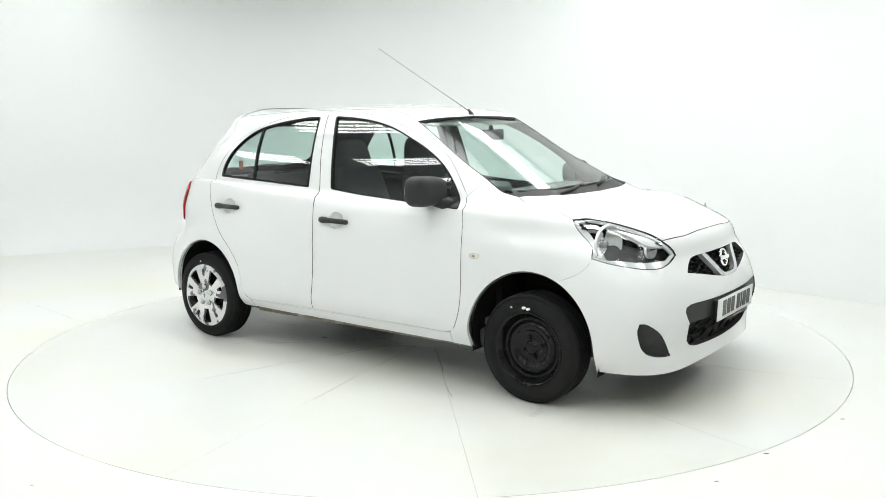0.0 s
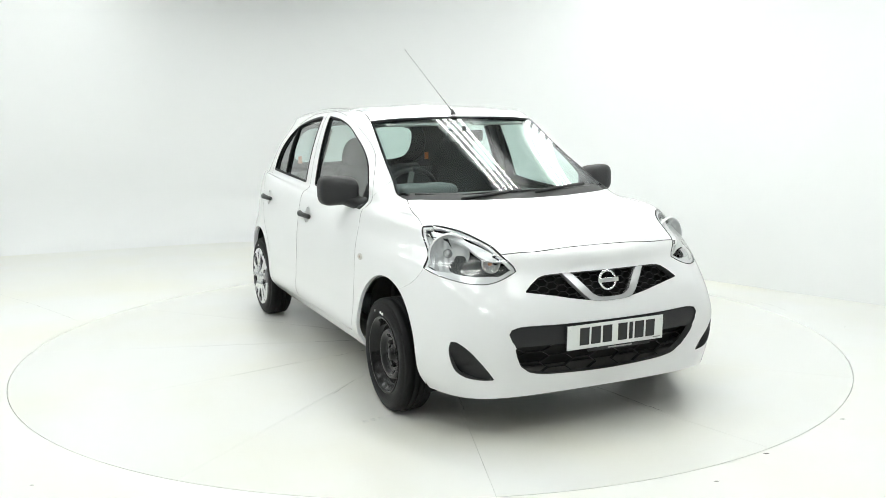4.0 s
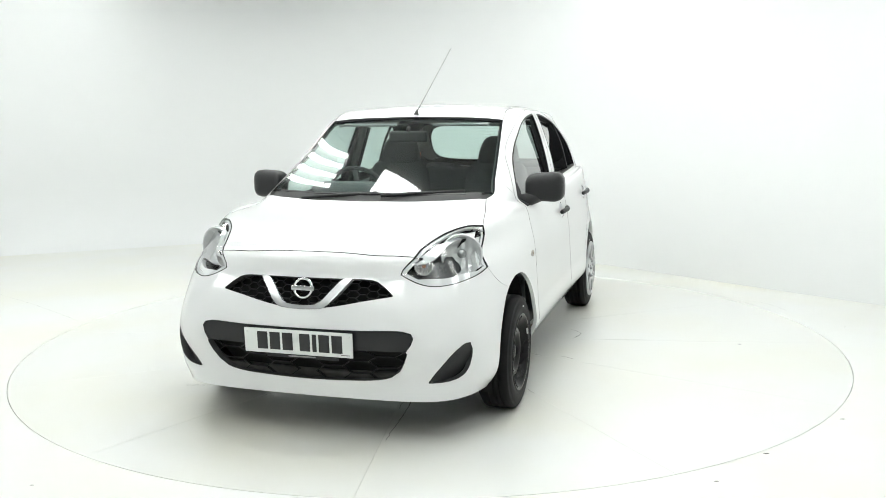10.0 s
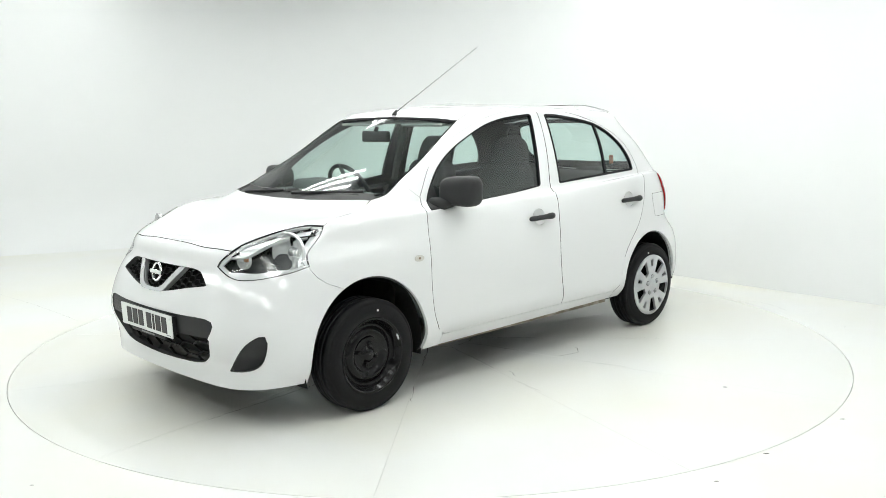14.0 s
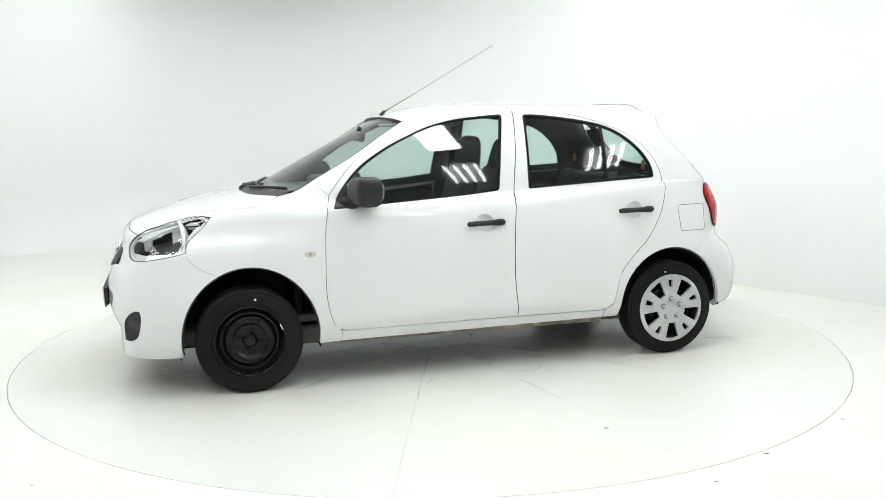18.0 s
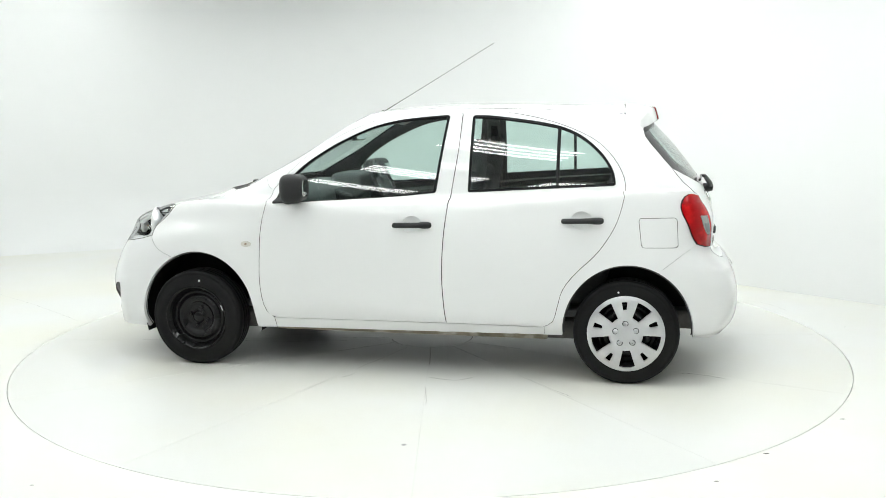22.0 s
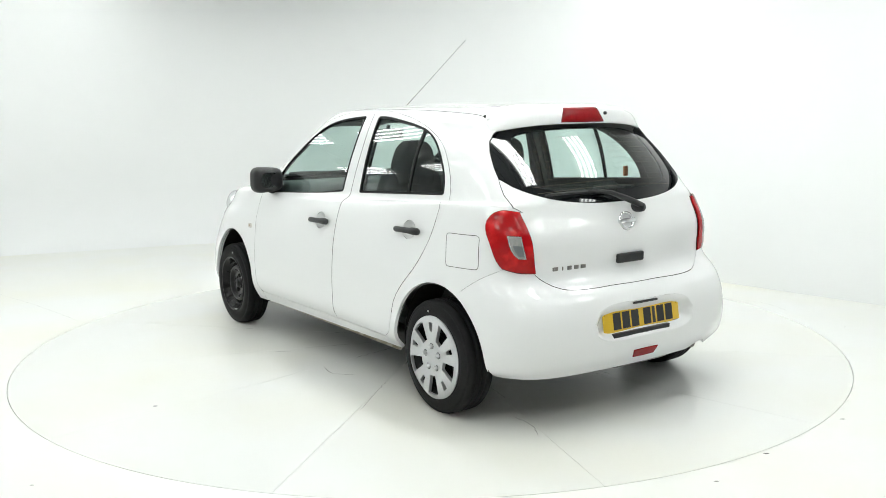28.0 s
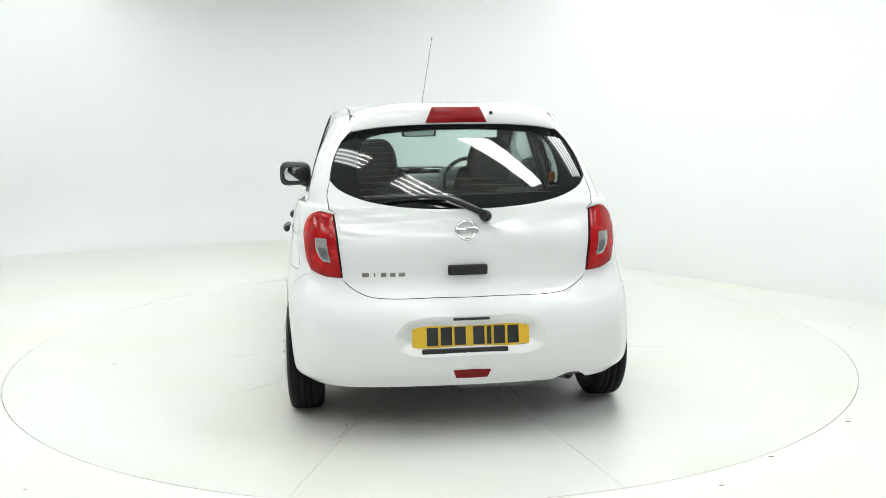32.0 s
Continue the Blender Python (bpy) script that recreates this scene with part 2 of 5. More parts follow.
# ---- the car's skin: fifteen rings from the sill to the roof, each a rounded plan outline ----
# xf, zf: nose end; w, za, zb, zc: half width and heights beside x = 1.2, 0 and -1.2; xr, zr: tail end;
# nf, nr: squareness of the corners; bf, br: bow of the two ends; xm: the widest place
RINGS = (
    (1.898, 0.188, 0.785, 0.205, 0.231, 0.244, -1.780, 0.230, 7.6, 8.072, 0.047, 0.078, 0.000),
    (1.911, 0.291, 0.832, 0.291, 0.323, 0.287, -1.827, 0.304, 8.580, 7.2, 0.104, 0.064, 0.000),
    (1.965, 0.437, 0.838, 0.460, 0.447, 0.466, -1.841, 0.450, 7.506, 7.2, 0.124, 0.055, -0.000),
    (1.936, 0.603, 0.831, 0.609, 0.599, 0.612, -1.803, 0.580, 6.598, 7.2, 0.142, 0.062, -0.000),
    (1.873, 0.728, 0.820, 0.751, 0.738, 0.739, -1.710, 0.686, 6.021, 7.2, 0.166, 0.068, 0.000),
    (1.840, 0.820, 0.799, 0.833, 0.859, 0.866, -1.704, 0.848, 5.119, 7.2, 0.172, 0.058, -0.000),
    (1.613, 0.893, 0.774, 0.940, 0.932, 1.010, -1.667, 0.950, 6.372, 7.2, 0.113, 0.080, -0.050),
    (1.238, 0.976, 0.716, 0.988, 0.998, 1.021, -1.630, 1.038, 6.752, 8.490, 0.100, 0.068, -0.200),
    (1.200, 0.9925, 0.7125, 1.002, 1.014, 1.035, -1.621, 1.050, 6.77, 8.45, 0.098, 0.068, -0.21),
    (0.823, 1.157, 0.665, 1.153, 1.199, 1.208, -1.510, 1.187, 6.859, 7.888, 0.079, 0.069, -0.300),
    (0.345, 1.409, 0.577, 1.381, 1.432, 1.370, -1.363, 1.388, 7.062, 7.205, 0.041, 0.068, -0.350),
    (0.318, 1.4235, 0.5700, 1.393, 1.442, 1.387, -1.347, 1.410, 6.90, 7.10, 0.042, 0.068, -0.355),
    (0.238, 1.452, 0.495, 1.430, 1.462, 1.424, -1.301, 1.457, 4.970, 5.008, 0.081, 0.080, -0.400),
    (0.050, 1.476, 0.280, 1.470, 1.482, 1.460, -1.050, 1.471, 2.989, 3.004, 0.000, -0.000, -0.400),
    (-0.150, 1.493, 0.000, 1.488, 1.490, 1.484, -0.700, 1.482, 2.000, 2.000, 0.000, 0.000, -0.400),
)
NU, NV = 240, 200


def ring_points(row, phi):
    xf, zf, w, za, zb, zc, xr, zr, nf, nr, bf, br, xm = row
    c, s = np.cos(phi), np.sin(phi)
    n = np.where(c > 0, nf, nr)
    r = (np.abs(c) ** n + np.abs(s) ** n) ** (-1 / n)
    sy = r * s
    x = xm + np.where(c > 0, xf - xm, xm - xr) * r * c - np.where(c > 0, bf, -br) * sy ** 2 * np.abs(r * c) ** 1.5
    q = np.clip(x / 1.2, -1.4, 1.55)
    side = zb + (za - zc) / 2 * q + ((za + zc) / 2 - zb) * q * q
    end = np.where(c > 0, zf, zr)
    k = np.abs(sy) ** 3.0 * np.clip(np.abs(s), 0, 1)
    k = k * k * (3 - 2 * k)
    return np.stack([x, w * sy, end * (1 - k) + side * k], -1)


def make_skin():
    phi = np.linspace(0, np.pi, NU + 1)
    rings = np.stack([ring_points(r, phi) for r in RINGS], 1)          # (NU+1, 13, 3)
    step = np.linalg.norm(np.diff(rings, axis=1), axis=2).mean(0)
    knots = np.concatenate([[0], np.cumsum(step)])
    knots /= knots[-1]
    # smooth tangents at the rings, weighted by the gaps on both sides
    d = np.diff(rings, axis=1) / np.diff(knots)[None, :, None]
    h = np.diff(knots)
    tan = np.empty_like(rings)
    tan[:, 1:-1] = (d[:, :-1] * h[None, 1:, None] + d[:, 1:] * h[None, :-1, None]) / (h[1:] + h[:-1])[None, :, None]
    tan[:, 0], tan[:, -1] = d[:, 0], d[:, -1]
    v = np.linspace(0, 1, NV + 1)
    i = np.clip(np.searchsorted(knots, v, side="right") - 1, 0, len(h) - 1)
    t = ((v - knots[i]) / h[i])[None, :, None]
    hh = h[i][None, :, None]
    a, b = rings[:, i], rings[:, i + 1]
    return ((2 * t ** 3 - 3 * t ** 2 + 1) * a + (t ** 3 - 2 * t ** 2 + t) * hh * tan[:, i]
            + (3 * t ** 2 - 2 * t ** 3) * b + (t ** 3 - t ** 2) * hh * tan[:, i + 1])


SKIN = make_skin()
_du, _dv = np.gradient(SKIN, axis=0), np.gradient(SKIN, axis=1)
NORMAL = np.cross(_du, _dv)
NORMAL[:, -1] = (0, 0, 1)
NORMAL[0, :, 1] = 0
NORMAL[-1, :, 1] = 0
NORMAL /= np.linalg.norm(NORMAL, axis=2)[:, :, None] + 1e-12
SPAN_U, SPAN_V = np.linalg.norm(_du, axis=2) * NU, np.linalg.norm(_dv, axis=2) * NV
TREE = BVHTree.FromPolygons([tuple(p) for p in SKIN.reshape(-1, 3)],
                            [(a * (NV + 1) + b, (a + 1) * (NV + 1) + b, (a + 1) * (NV + 1) + b + 1, a * (NV + 1) + b + 1) for a in range(NU) for b in range(NV)])


def sample(grid, uv):
    uv = np.asarray(uv, float)
    a, b = np.clip(uv[:, 0], 0, 1) * NU, np.clip(uv[:, 1], 0, 1) * NV
    i, j = np.minimum(a.astype(int), NU - 1), np.minimum(b.astype(int), NV - 1)
    s, t = a - i, b - j
    if grid.ndim == 3:
        s, t = s[:, None], t[:, None]
    return grid[i, j] * (1 - s) * (1 - t) + grid[i + 1, j] * s * (1 - t) + grid[i, j + 1] * (1 - s) * t + grid[i + 1, j + 1] * s * t


def place_uv(hit, index):
    a, b = divmod(index, NV)
    p, q, r = SKIN[a, b], SKIN[a + 1, b] - SKIN[a, b], SKIN[a, b + 1] - SKIN[a, b]
    m = np.stack([q, r], 1)
    s = np.linalg.lstsq(m, np.array(hit) - p, rcond=None)[0]
    u, v = (a + s[0]) / NU, (b + s[1]) / NV
    return min(max(u, 0.0), 1.0), min(max(v, 0.0), 1.0)


def on_skin(way, pts):
    """Lays points on the skin's left half. way: degrees round the car from the nose (0) over the side (90) to the tail (180), the pairs
    being the distance across that view and the height; or 'top', the pairs being x and y."""
    out = []
    for a, b in pts:
        if way == "top":
            eye, d = Vector((a, max(b, 0.0006), 3)), Vector((0, 0, -1))
        else:
            r = radians(way)
            back = Vector((math.cos(r), math.sin(r), 0))
            eye = back * 5 + Vector((-math.sin(r) * a, math.cos(r) * a, b))
            if way in (0, 180):
                eye.y = max(eye.y, 0.0006)
            d = -back
        hit, _, index, _ = TREE.ray_cast(eye, d)
        if hit is None:
            best = None
            for k in range(200):
                q, _, i, dist = TREE.find_nearest(eye + d * (2 + k * 0.03))
                if best is None or dist < best[2]:
                    best = (q, i, dist)
            hit, index = best[0], best[1]
        u, v = place_uv(hit, index)
        if abs(hit.y) < 0.004 and v < 0.98:
            u = 0.0 if hit.x > 0 and u < 0.5 else 1.0
        out.append((u, v))
    return out


def side(pts, step=0.03):
    return on_skin(90, through_points([(-x, z) for x, z in pts], step))


def front(pts, step=0.03):
    return on_skin(0, through_points(pts, step))


def rear(pts, step=0.03):
    return on_skin(180, through_points([(-y, z) for y, z in pts], step))


def view(way, pts, step=0.02):
    return on_skin(way, through_points(pts, step))


def above(pts, step=0.03):
    return on_skin("top", through_points(pts, step))


def outline(*runs):
    """One closed loop from runs of points; points that nearly repeat are left out."""
    loop = []
    for run in runs:
        for p in run:
            if not loop or abs(p[0] - loop[-1][0]) * 4.5 + abs(p[1] - loop[-1][1]) * 2.3 > 0.003:
                loop.append(tuple(p))
    if abs(loop[0][0] - loop[-1][0]) * 4.5 + abs(loop[0][1] - loop[-1][1]) * 2.3 < 0.003:
        loop.pop()
    return loop


def grown(loop, by):
    """The loop moved outwards by so many metres (inwards where negative); what lies on the middle line stays on it."""
    p = np.array(loop)
    su, sv = sample(SPAN_U, p), sample(SPAN_V, p)
    su, sv = np.maximum(su, 0.3), np.maximum(sv, 0.3)
    nxt, prv = np.roll(p, -1, 0), np.roll(p, 1, 0)

    def out(d):
        n = np.stack([d[:, 1] * sv, -d[:, 0] * su], 1)
        return n / (np.linalg.norm(n, axis=1)[:, None] + 1e-9)
    area = (p[:, 0] * nxt[:, 1] - nxt[:, 0] * p[:, 1]).sum()
    n = out(nxt - p) + out(p - prv)
    n /= np.maximum(np.linalg.norm(n, axis=1)[:, None], 0.6)
    n *= by * (1 if area > 0 else -1)
    q = p + n / np.stack([su, sv], 1)
    for k in range(len(p)):
        if p[k, 0] in (0.0, 1.0):
            q[k, 0] = p[k, 0]
        if p[k, 1] in (0.0, 1.0):
            q[k, 1] = p[k, 1]
    return [tuple(v) for v in np.clip(q, 0, 1)]


def fine(loop, most=0.02):
    """The loop with its long edges cut into short ones."""
    out = []
    for k, p in enumerate(loop):
        q = loop[(k + 1) % len(loop)]
        n = max(1, int(math.hypot((q[0] - p[0]) * 4.5, (q[1] - p[1]) * 2.3) / most))
        out += [(p[0] + (q[0] - p[0]) * j / n, p[1] + (q[1] - p[1]) * j / n) for j in range(n)]
    return out


SCREEN_PANE = dict(foot=(1.0888, 0.0, 1.0357), head=(0.3535, 0.0, 1.3999), mid=(0.0024, -0.0158, 0.0007), rim=0.0099, ends=(0.0, 0.0), full=(1.177, -0.119), fade=(0.93, 0.07))
REAR_PANE = dict(foot=(-1.6272, 0.0, 1.0367), head=(-1.3775, 0.0, 1.3629), mid=(0.0091, 0.0048, -0.0100), rim=-0.0122, ends=(0.0094, 0.0080), full=(0.939, 0.027), fade=(1.0, 0.16), roll=(45.9, 69.7, -4.4, 30.6, 71.8, 80.9))


def bent_pane(pos, pane):
    """Lays points of a pane on one even bend, between its middle line and its two side lines."""
    foot, head = np.array(pane["foot"]), np.array(pane["head"])
    chord = head - foot
    out = np.array([-chord[2], 0, chord[0]])
    out *= np.sign(foot[0] * out[0]) / np.linalg.norm(out)
    s = (pos - foot) @ chord / (chord @ chord)
    bow = 4 * s * (1 - s)
    middle = pane["mid"][0] * bow + pane["mid"][1] * (1 - s) + pane["mid"][2] * s
    if foot[0] > 0:
        z = foot[2] + chord[2] * s - 0.03
        line = foot + chord * s[:, None]
        brim = (np.polyval((0.698, -3.4047, 3.7086), z) - line[:, 0]) * out[0] + (z - line[:, 2]) * out[2]
        wide = np.polyval((0.3063, -1.0195, 1.3400), z)
    else:
        brim, wide = -0.0234 * s - 0.0666, np.polyval((-0.3213, 0.3461, 0.4626), np.clip(s, 0, 1))
    brim = brim + pane["rim"] * bow + pane["ends"][0] * (1 - s) + pane["ends"][1] * s
    r = np.abs(pos[:, 1]) / wide
    a = pane["full"][0] + pane["full"][1] * (s - 0.5)
    lay = foot + chord * s[:, None] + out * (middle + (brim - middle) * (a * r ** 2 + (1 - a) * r ** 4))[:, None]
    lay[:, 1] = pos[:, 1]
    k = np.clip((r - pane["fade"][0]) / pane["fade"][1], 0, 1)[:, None]
    return lay * (1 - k * k) + pos * k * k


def pane_normals(pos, pane):
    """The way a pane faces at points of it: by its rolled bend where that is known, else by its lay."""
    if "roll" in pane:
        a, b, c, d, e, f = pane["roll"]
        y, z = pos[:, 1], pos[:, 2] - 1.2
        lean, turn = np.radians(a + b * z + c * y * y), np.radians(d * y + e * y ** 3 + f * y * z)
        return np.stack([-np.cos(turn) * np.cos(lean), np.sin(turn) * np.cos(lean), np.sin(lean)], 1)
    bare, way = dict(pane, fade=(9.0, 1.0)), np.array(pane["head"]) - np.array(pane["foot"])
    along, across = way / np.linalg.norm(way) * 0.004, np.array([0, 0.004, 0])
    return np.cross(bent_pane(pos + along, bare) - bent_pane(pos - along, bare), bent_pane(pos + across, bare) - bent_pane(pos - across, bare))


def sheet(outer, holes=(), lift=0.0, depth=0.012, grid=2, gap=0.0024, dish=None, fair=None):
    """A piece of the skin: verts, faces and normals. lift: metres above the skin; depth: of the turned-in edge; dish(verts): an extra lift;
    fair: the pane on whose even bend it lies."""
    outer = grown(outer, -gap) if gap else list(outer)
    holes = [grown(h, gap) if gap else list(h) for h in holes]
    outer, holes = fine(outer), [fine(h) for h in holes]
    w = np.array([4.5, 2.3])
    big = [tuple(np.array(p) * w) for p in outer]
    cuts = [[tuple(np.array(p) * w) for p in h] for h in holes]
    uu, vv = np.meshgrid(np.arange(0, NU + 1, grid) / NU, np.arange(0, NV + 1, grid) / NV, indexing="ij")
    pts = np.stack([uu.ravel(), vv.ravel()], 1)
    lo, hi = np.min(outer, 0), np.max(outer, 0)
    pts = pts[((pts > lo) & (pts < hi)).all(1)]
    ins = []
    if len(pts):
        keep = inside(pts[:, 0], pts[:, 1], outer)
        for h in holes:
            keep &= ~inside(pts[:, 0], pts[:, 1], h)
        pts = pts[keep]
        rim = np.concatenate([np.array(outer)] + [np.array(h) for h in holes]) * w
        near = np.array([np.min(((rim - q * w) ** 2).sum(1)) for q in pts]) if len(pts) else np.array([])
        ins = [tuple(q * w) for q, d in zip(pts, near) if d > 0.0001]
    v2, tri = cut_flat(big, cuts, ins)
    uv = v2 / w
    pos, nor = sample(SKIN, uv), sample(NORMAL, uv)
    nor /= np.linalg.norm(nor, axis=1)[:, None] + 1e-12
    if fair is not None:
        pos = bent_pane(pos, fair)
    pos = pos + nor * lift
    if dish is not None:
        pos = pos + nor * dish(pos)[:, None]
    a, b, c = pos[tri[:, 0]], pos[tri[:, 1]], pos[tri[:, 2]]
    flip = (np.cross(b - a, c - a) * nor[tri[:, 0]]).sum(1) < 0
    tri[flip] = tri[flip][:, [0, 2, 1]]
    if fair is not None or dish is not None:
        a, b, c = pos[tri[:, 0]], pos[tri[:, 1]], pos[tri[:, 2]]
        fn = np.cross(b - a, c - a)
        nor = np.zeros_like(pos)
        for k in range(3):
            np.add.at(nor, tri[:, k], fn)
        if fair is not None:
            even = pane_normals(pos, fair)
            nor = even * np.sign((even * nor).sum(1))[:, None]
        nor[np.abs(pos[:, 1]) < 1e-4, 1] = 0
        nor /= np.linalg.norm(nor, axis=1)[:, None] + 1e-12
    verts, norms, faces = [tuple(p) for p in pos], [tuple(n) for n in nor], [tuple(int(k) for k in t) for t in tri]
    if depth:
        seen = {}
        for t in faces:
            for e in ((t[0], t[1]), (t[1], t[2]), (t[2], t[0])):
                seen[e] = 1
        rim = [e for e in seen if (e[1], e[0]) not in seen]
        for i, j in rim:
            if (abs(pos[i][1]) < 1e-4 and abs(pos[j][1]) < 1e-4):
                continue
            k = len(verts)
            d = pos[j] - pos[i]
            n = np.cross(d, nor[i])
            n /= np.linalg.norm(n) + 1e-12
            verts += [tuple(pos[i]), tuple(pos[j]), tuple(pos[j] - nor[j] * depth), tuple(pos[i] - nor[i] * depth)]
            norms += [tuple(n)] * 4
            faces.append((k + 1, k, k + 3, k + 2))
    return verts, faces, norms


def both_halves(data):
    v, f, n = data
    k = len(v)
    return (v + [(x, -y, z) for x, y, z in v], f + [tuple(k + i for i in reversed(q)) for q in f], n + [(x, -y, z) for x, y, z in n])


def other_side(data):
    v, f, n = data
    return [(x, -y, z) for x, y, z in v], [tuple(reversed(q)) for q in f], [(x, -y, z) for x, y, z in n]


OPEN_EDGED = ("rear_bumper", "plate_recess", "handle_cup", "spoiler", "sill")


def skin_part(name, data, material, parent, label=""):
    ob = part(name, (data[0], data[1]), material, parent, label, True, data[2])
    if material is PAINT and name not in OPEN_EDGED:      # turned-in edges are coloured dark to draw the shade in the gaps
        ob.data.materials.append(SEAM_SHADE)
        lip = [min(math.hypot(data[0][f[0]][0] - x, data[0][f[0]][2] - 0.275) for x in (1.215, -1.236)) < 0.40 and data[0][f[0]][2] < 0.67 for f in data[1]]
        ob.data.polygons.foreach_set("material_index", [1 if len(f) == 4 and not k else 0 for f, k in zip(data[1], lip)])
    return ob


def pair(name, data, material, parents, label=""):
    """The same piece on both sides of the car."""
    if not isinstance(parents, (list, tuple)):
        parents = (parents, parents)
    return skin_part(name, data, material, parents[0], label), skin_part(name, other_side(data), material, parents[1], label)


def skin_point(way, a, b, lift=0.0):
    """A place on the left half of the skin, and its normal."""
    uv = on_skin(way, [(a, b)])
    n = sample(NORMAL, uv)[0]
    n /= np.linalg.norm(n)
    return Vector(sample(SKIN, uv)[0] + n * lift), Vector(n)


def arc(cx, cz, rx, rz, a0, a1, n=40):
    return on_skin(90, [(-(cx + rx * math.cos(radians(a))), cz + rz * math.sin(radians(a))) for a in np.linspace(a0, a1, n)])


# ---- the car ----
car = tagged(new("hatchback_car"), "white five-door hatchback on a turntable with black door mirrors and handles", "car")

# lines of the body: side lines are (x, z), front and rear lines (y, z), lines from above (x, y)
DOOR_NOSE = [(0.774, 1.004), (0.798, 0.899), (0.813, 0.799), (0.819, 0.657), (0.820, 0.492), (0.798, 0.367), (0.760, 0.301), (0.679, 0.288)]
DOOR_ARCH = [(0.774, 1.004), (0.697, 1.098), (0.595, 1.195), (0.467, 1.277), (0.339, 1.338), (0.192, 1.392), (0.041, 1.427), (-0.12, 1.445), (-0.322, 1.451)]
B_POST = [(-0.322, 1.451), (-0.308, 1.238), (-0.274, 0.986), (-0.248, 0.761), (-0.242, 0.528), (-0.262, 0.292)]
DOOR_TAIL = [(-0.322, 1.451), (-0.529, 1.439), (-0.742, 1.402), (-0.932, 1.341), (-1.080, 1.260), (-1.173, 1.153), (-1.213, 1.05), (-1.203, 0.958),
             (-1.163, 0.834), (-1.076, 0.699), (-0.960, 0.584), (-0.897, 0.499), (-0.866, 0.392), (-0.846, 0.326), (-0.794, 0.292)]
LAMP_TOP_IN = [(-0.982, 0.739), (-0.971, 0.761), (-0.945, 0.786), (-0.912, 0.810)]
LAMP_TOP_OUT = [(-0.912, 0.810), (-0.870, 0.837), (-0.771, 0.873), (-0.669, 0.901), (-0.565, 0.917), (-0.497, 0.912)]
LAMP_BACK = [(-0.497, 0.912), (-0.509, 0.871), (-0.543, 0.825), (-0.563, 0.792), (-0.550, 0.739)]
LAMP_LOW = [(-0.550, 0.739), (-0.622, 0.718), (-0.696, 0.704), (-0.795, 0.690), (-0.882, 0.690), (-0.939, 0.710), (-0.982, 0.739)]
TAIL_OUT = [(0.493, 0.736), (0.467, 0.771), (0.441, 0.841), (0.419, 0.908), (0.425, 0.950), (0.457, 0.983), (0.492, 0.994), (0.572, 0.984)]
TAIL_LOW = [(0.643, 0.710), (0.563, 0.716), (0.493, 0.736)]
BONNET_LIP = [(0.0, 0.830), (0.162, 0.828), (0.329, 0.818), (0.389, 0.817), (0.454, 0.812)]
BONNET_SIDE = [(1.400, 0.692), (1.195, 0.649), (1.033, 0.612)]
BONNET_BACK = [(1.033, 0.612), (1.11, 0.50), (1.17, 0.30), (1.195, 0.0)]
SCREEN_LOW = [(0.955, 0.632), (1.03, 0.50), (1.085, 0.30), (1.105, 0.0)]
SCREEN_SIDE = [(0.830, 0.608), (0.563, 0.566), (0.335, 0.531)]
SCREEN_FOOT = [(1.033, 0.612), (0.955, 0.632), (0.830, 0.608)]
SCREEN_TOP = [(0.0, 1.411), (0.397, 1.401), (0.531, 1.389)]
GUTTER = [(0.335, 0.531), (0.10, 0.512), (-0.19, 0.500), (-0.70, 0.492), (-1.20, 0.492)]
GATE_SIDE = [(0.572, 0.984), (0.606, 1.005), (0.613, 1.06), (0.598, 1.13)]
GLASS_SIDE = [(0.598, 1.13), (0.591, 1.175), (0.566, 1.250), (0.540, 1.298), (0.508, 1.334), (0.478, 1.354)]
GLASS_TOP = [(0.0, 1.389), (0.149, 1.388), (0.360, 1.381), (0.430, 1.371), (0.478, 1.354)]
GLASS_LOW = [(0.0, 1.005), (0.161, 1.008), (0.326, 1.023), (0.463, 1.052), (0.561, 1.095), (0.598, 1.13)]
GATE_LOW = [(0.562, 0.710), (0.536, 0.681), (0.448, 0.634), (0.111, 0.623), (0.0, 0.622)]
NOSE_CUT = [(1.370, 0.622), (1.445, 0.649), (1.501, 0.688), (1.533, 0.742)]
TAIL_CUT = [(-1.390, 0.598), (-1.509, 0.686), (-1.591, 0.735)]
WINDOW_FRONT = [[(0.752, 0.938), (0.725, 1.004), (0.612, 1.135), (0.466, 1.236), (0.338, 1.301), (0.191, 1.361), (0.041, 1.396), (-0.091, 1.411), (-0.235, 1.421)],
                [(-0.247, 1.412), (-0.218, 1.218), (-0.189, 1.010)], [(-0.180, 1.000), (0.044, 0.978), (0.584, 0.946), (0.744, 0.937)]]
WINDOW_REAR = [[(-0.378, 1.410), (-0.369, 1.012)], [(-0.377, 1.005), (-0.707, 1.022), (-1.150, 1.044)],
               [(-1.160, 1.052), (-1.150, 1.111), (-1.099, 1.197), (-0.994, 1.293), (-0.889, 1.346), (-0.761, 1.377), (-0.611, 1.400), (-0.460, 1.417), (-0.388, 1.418)]]

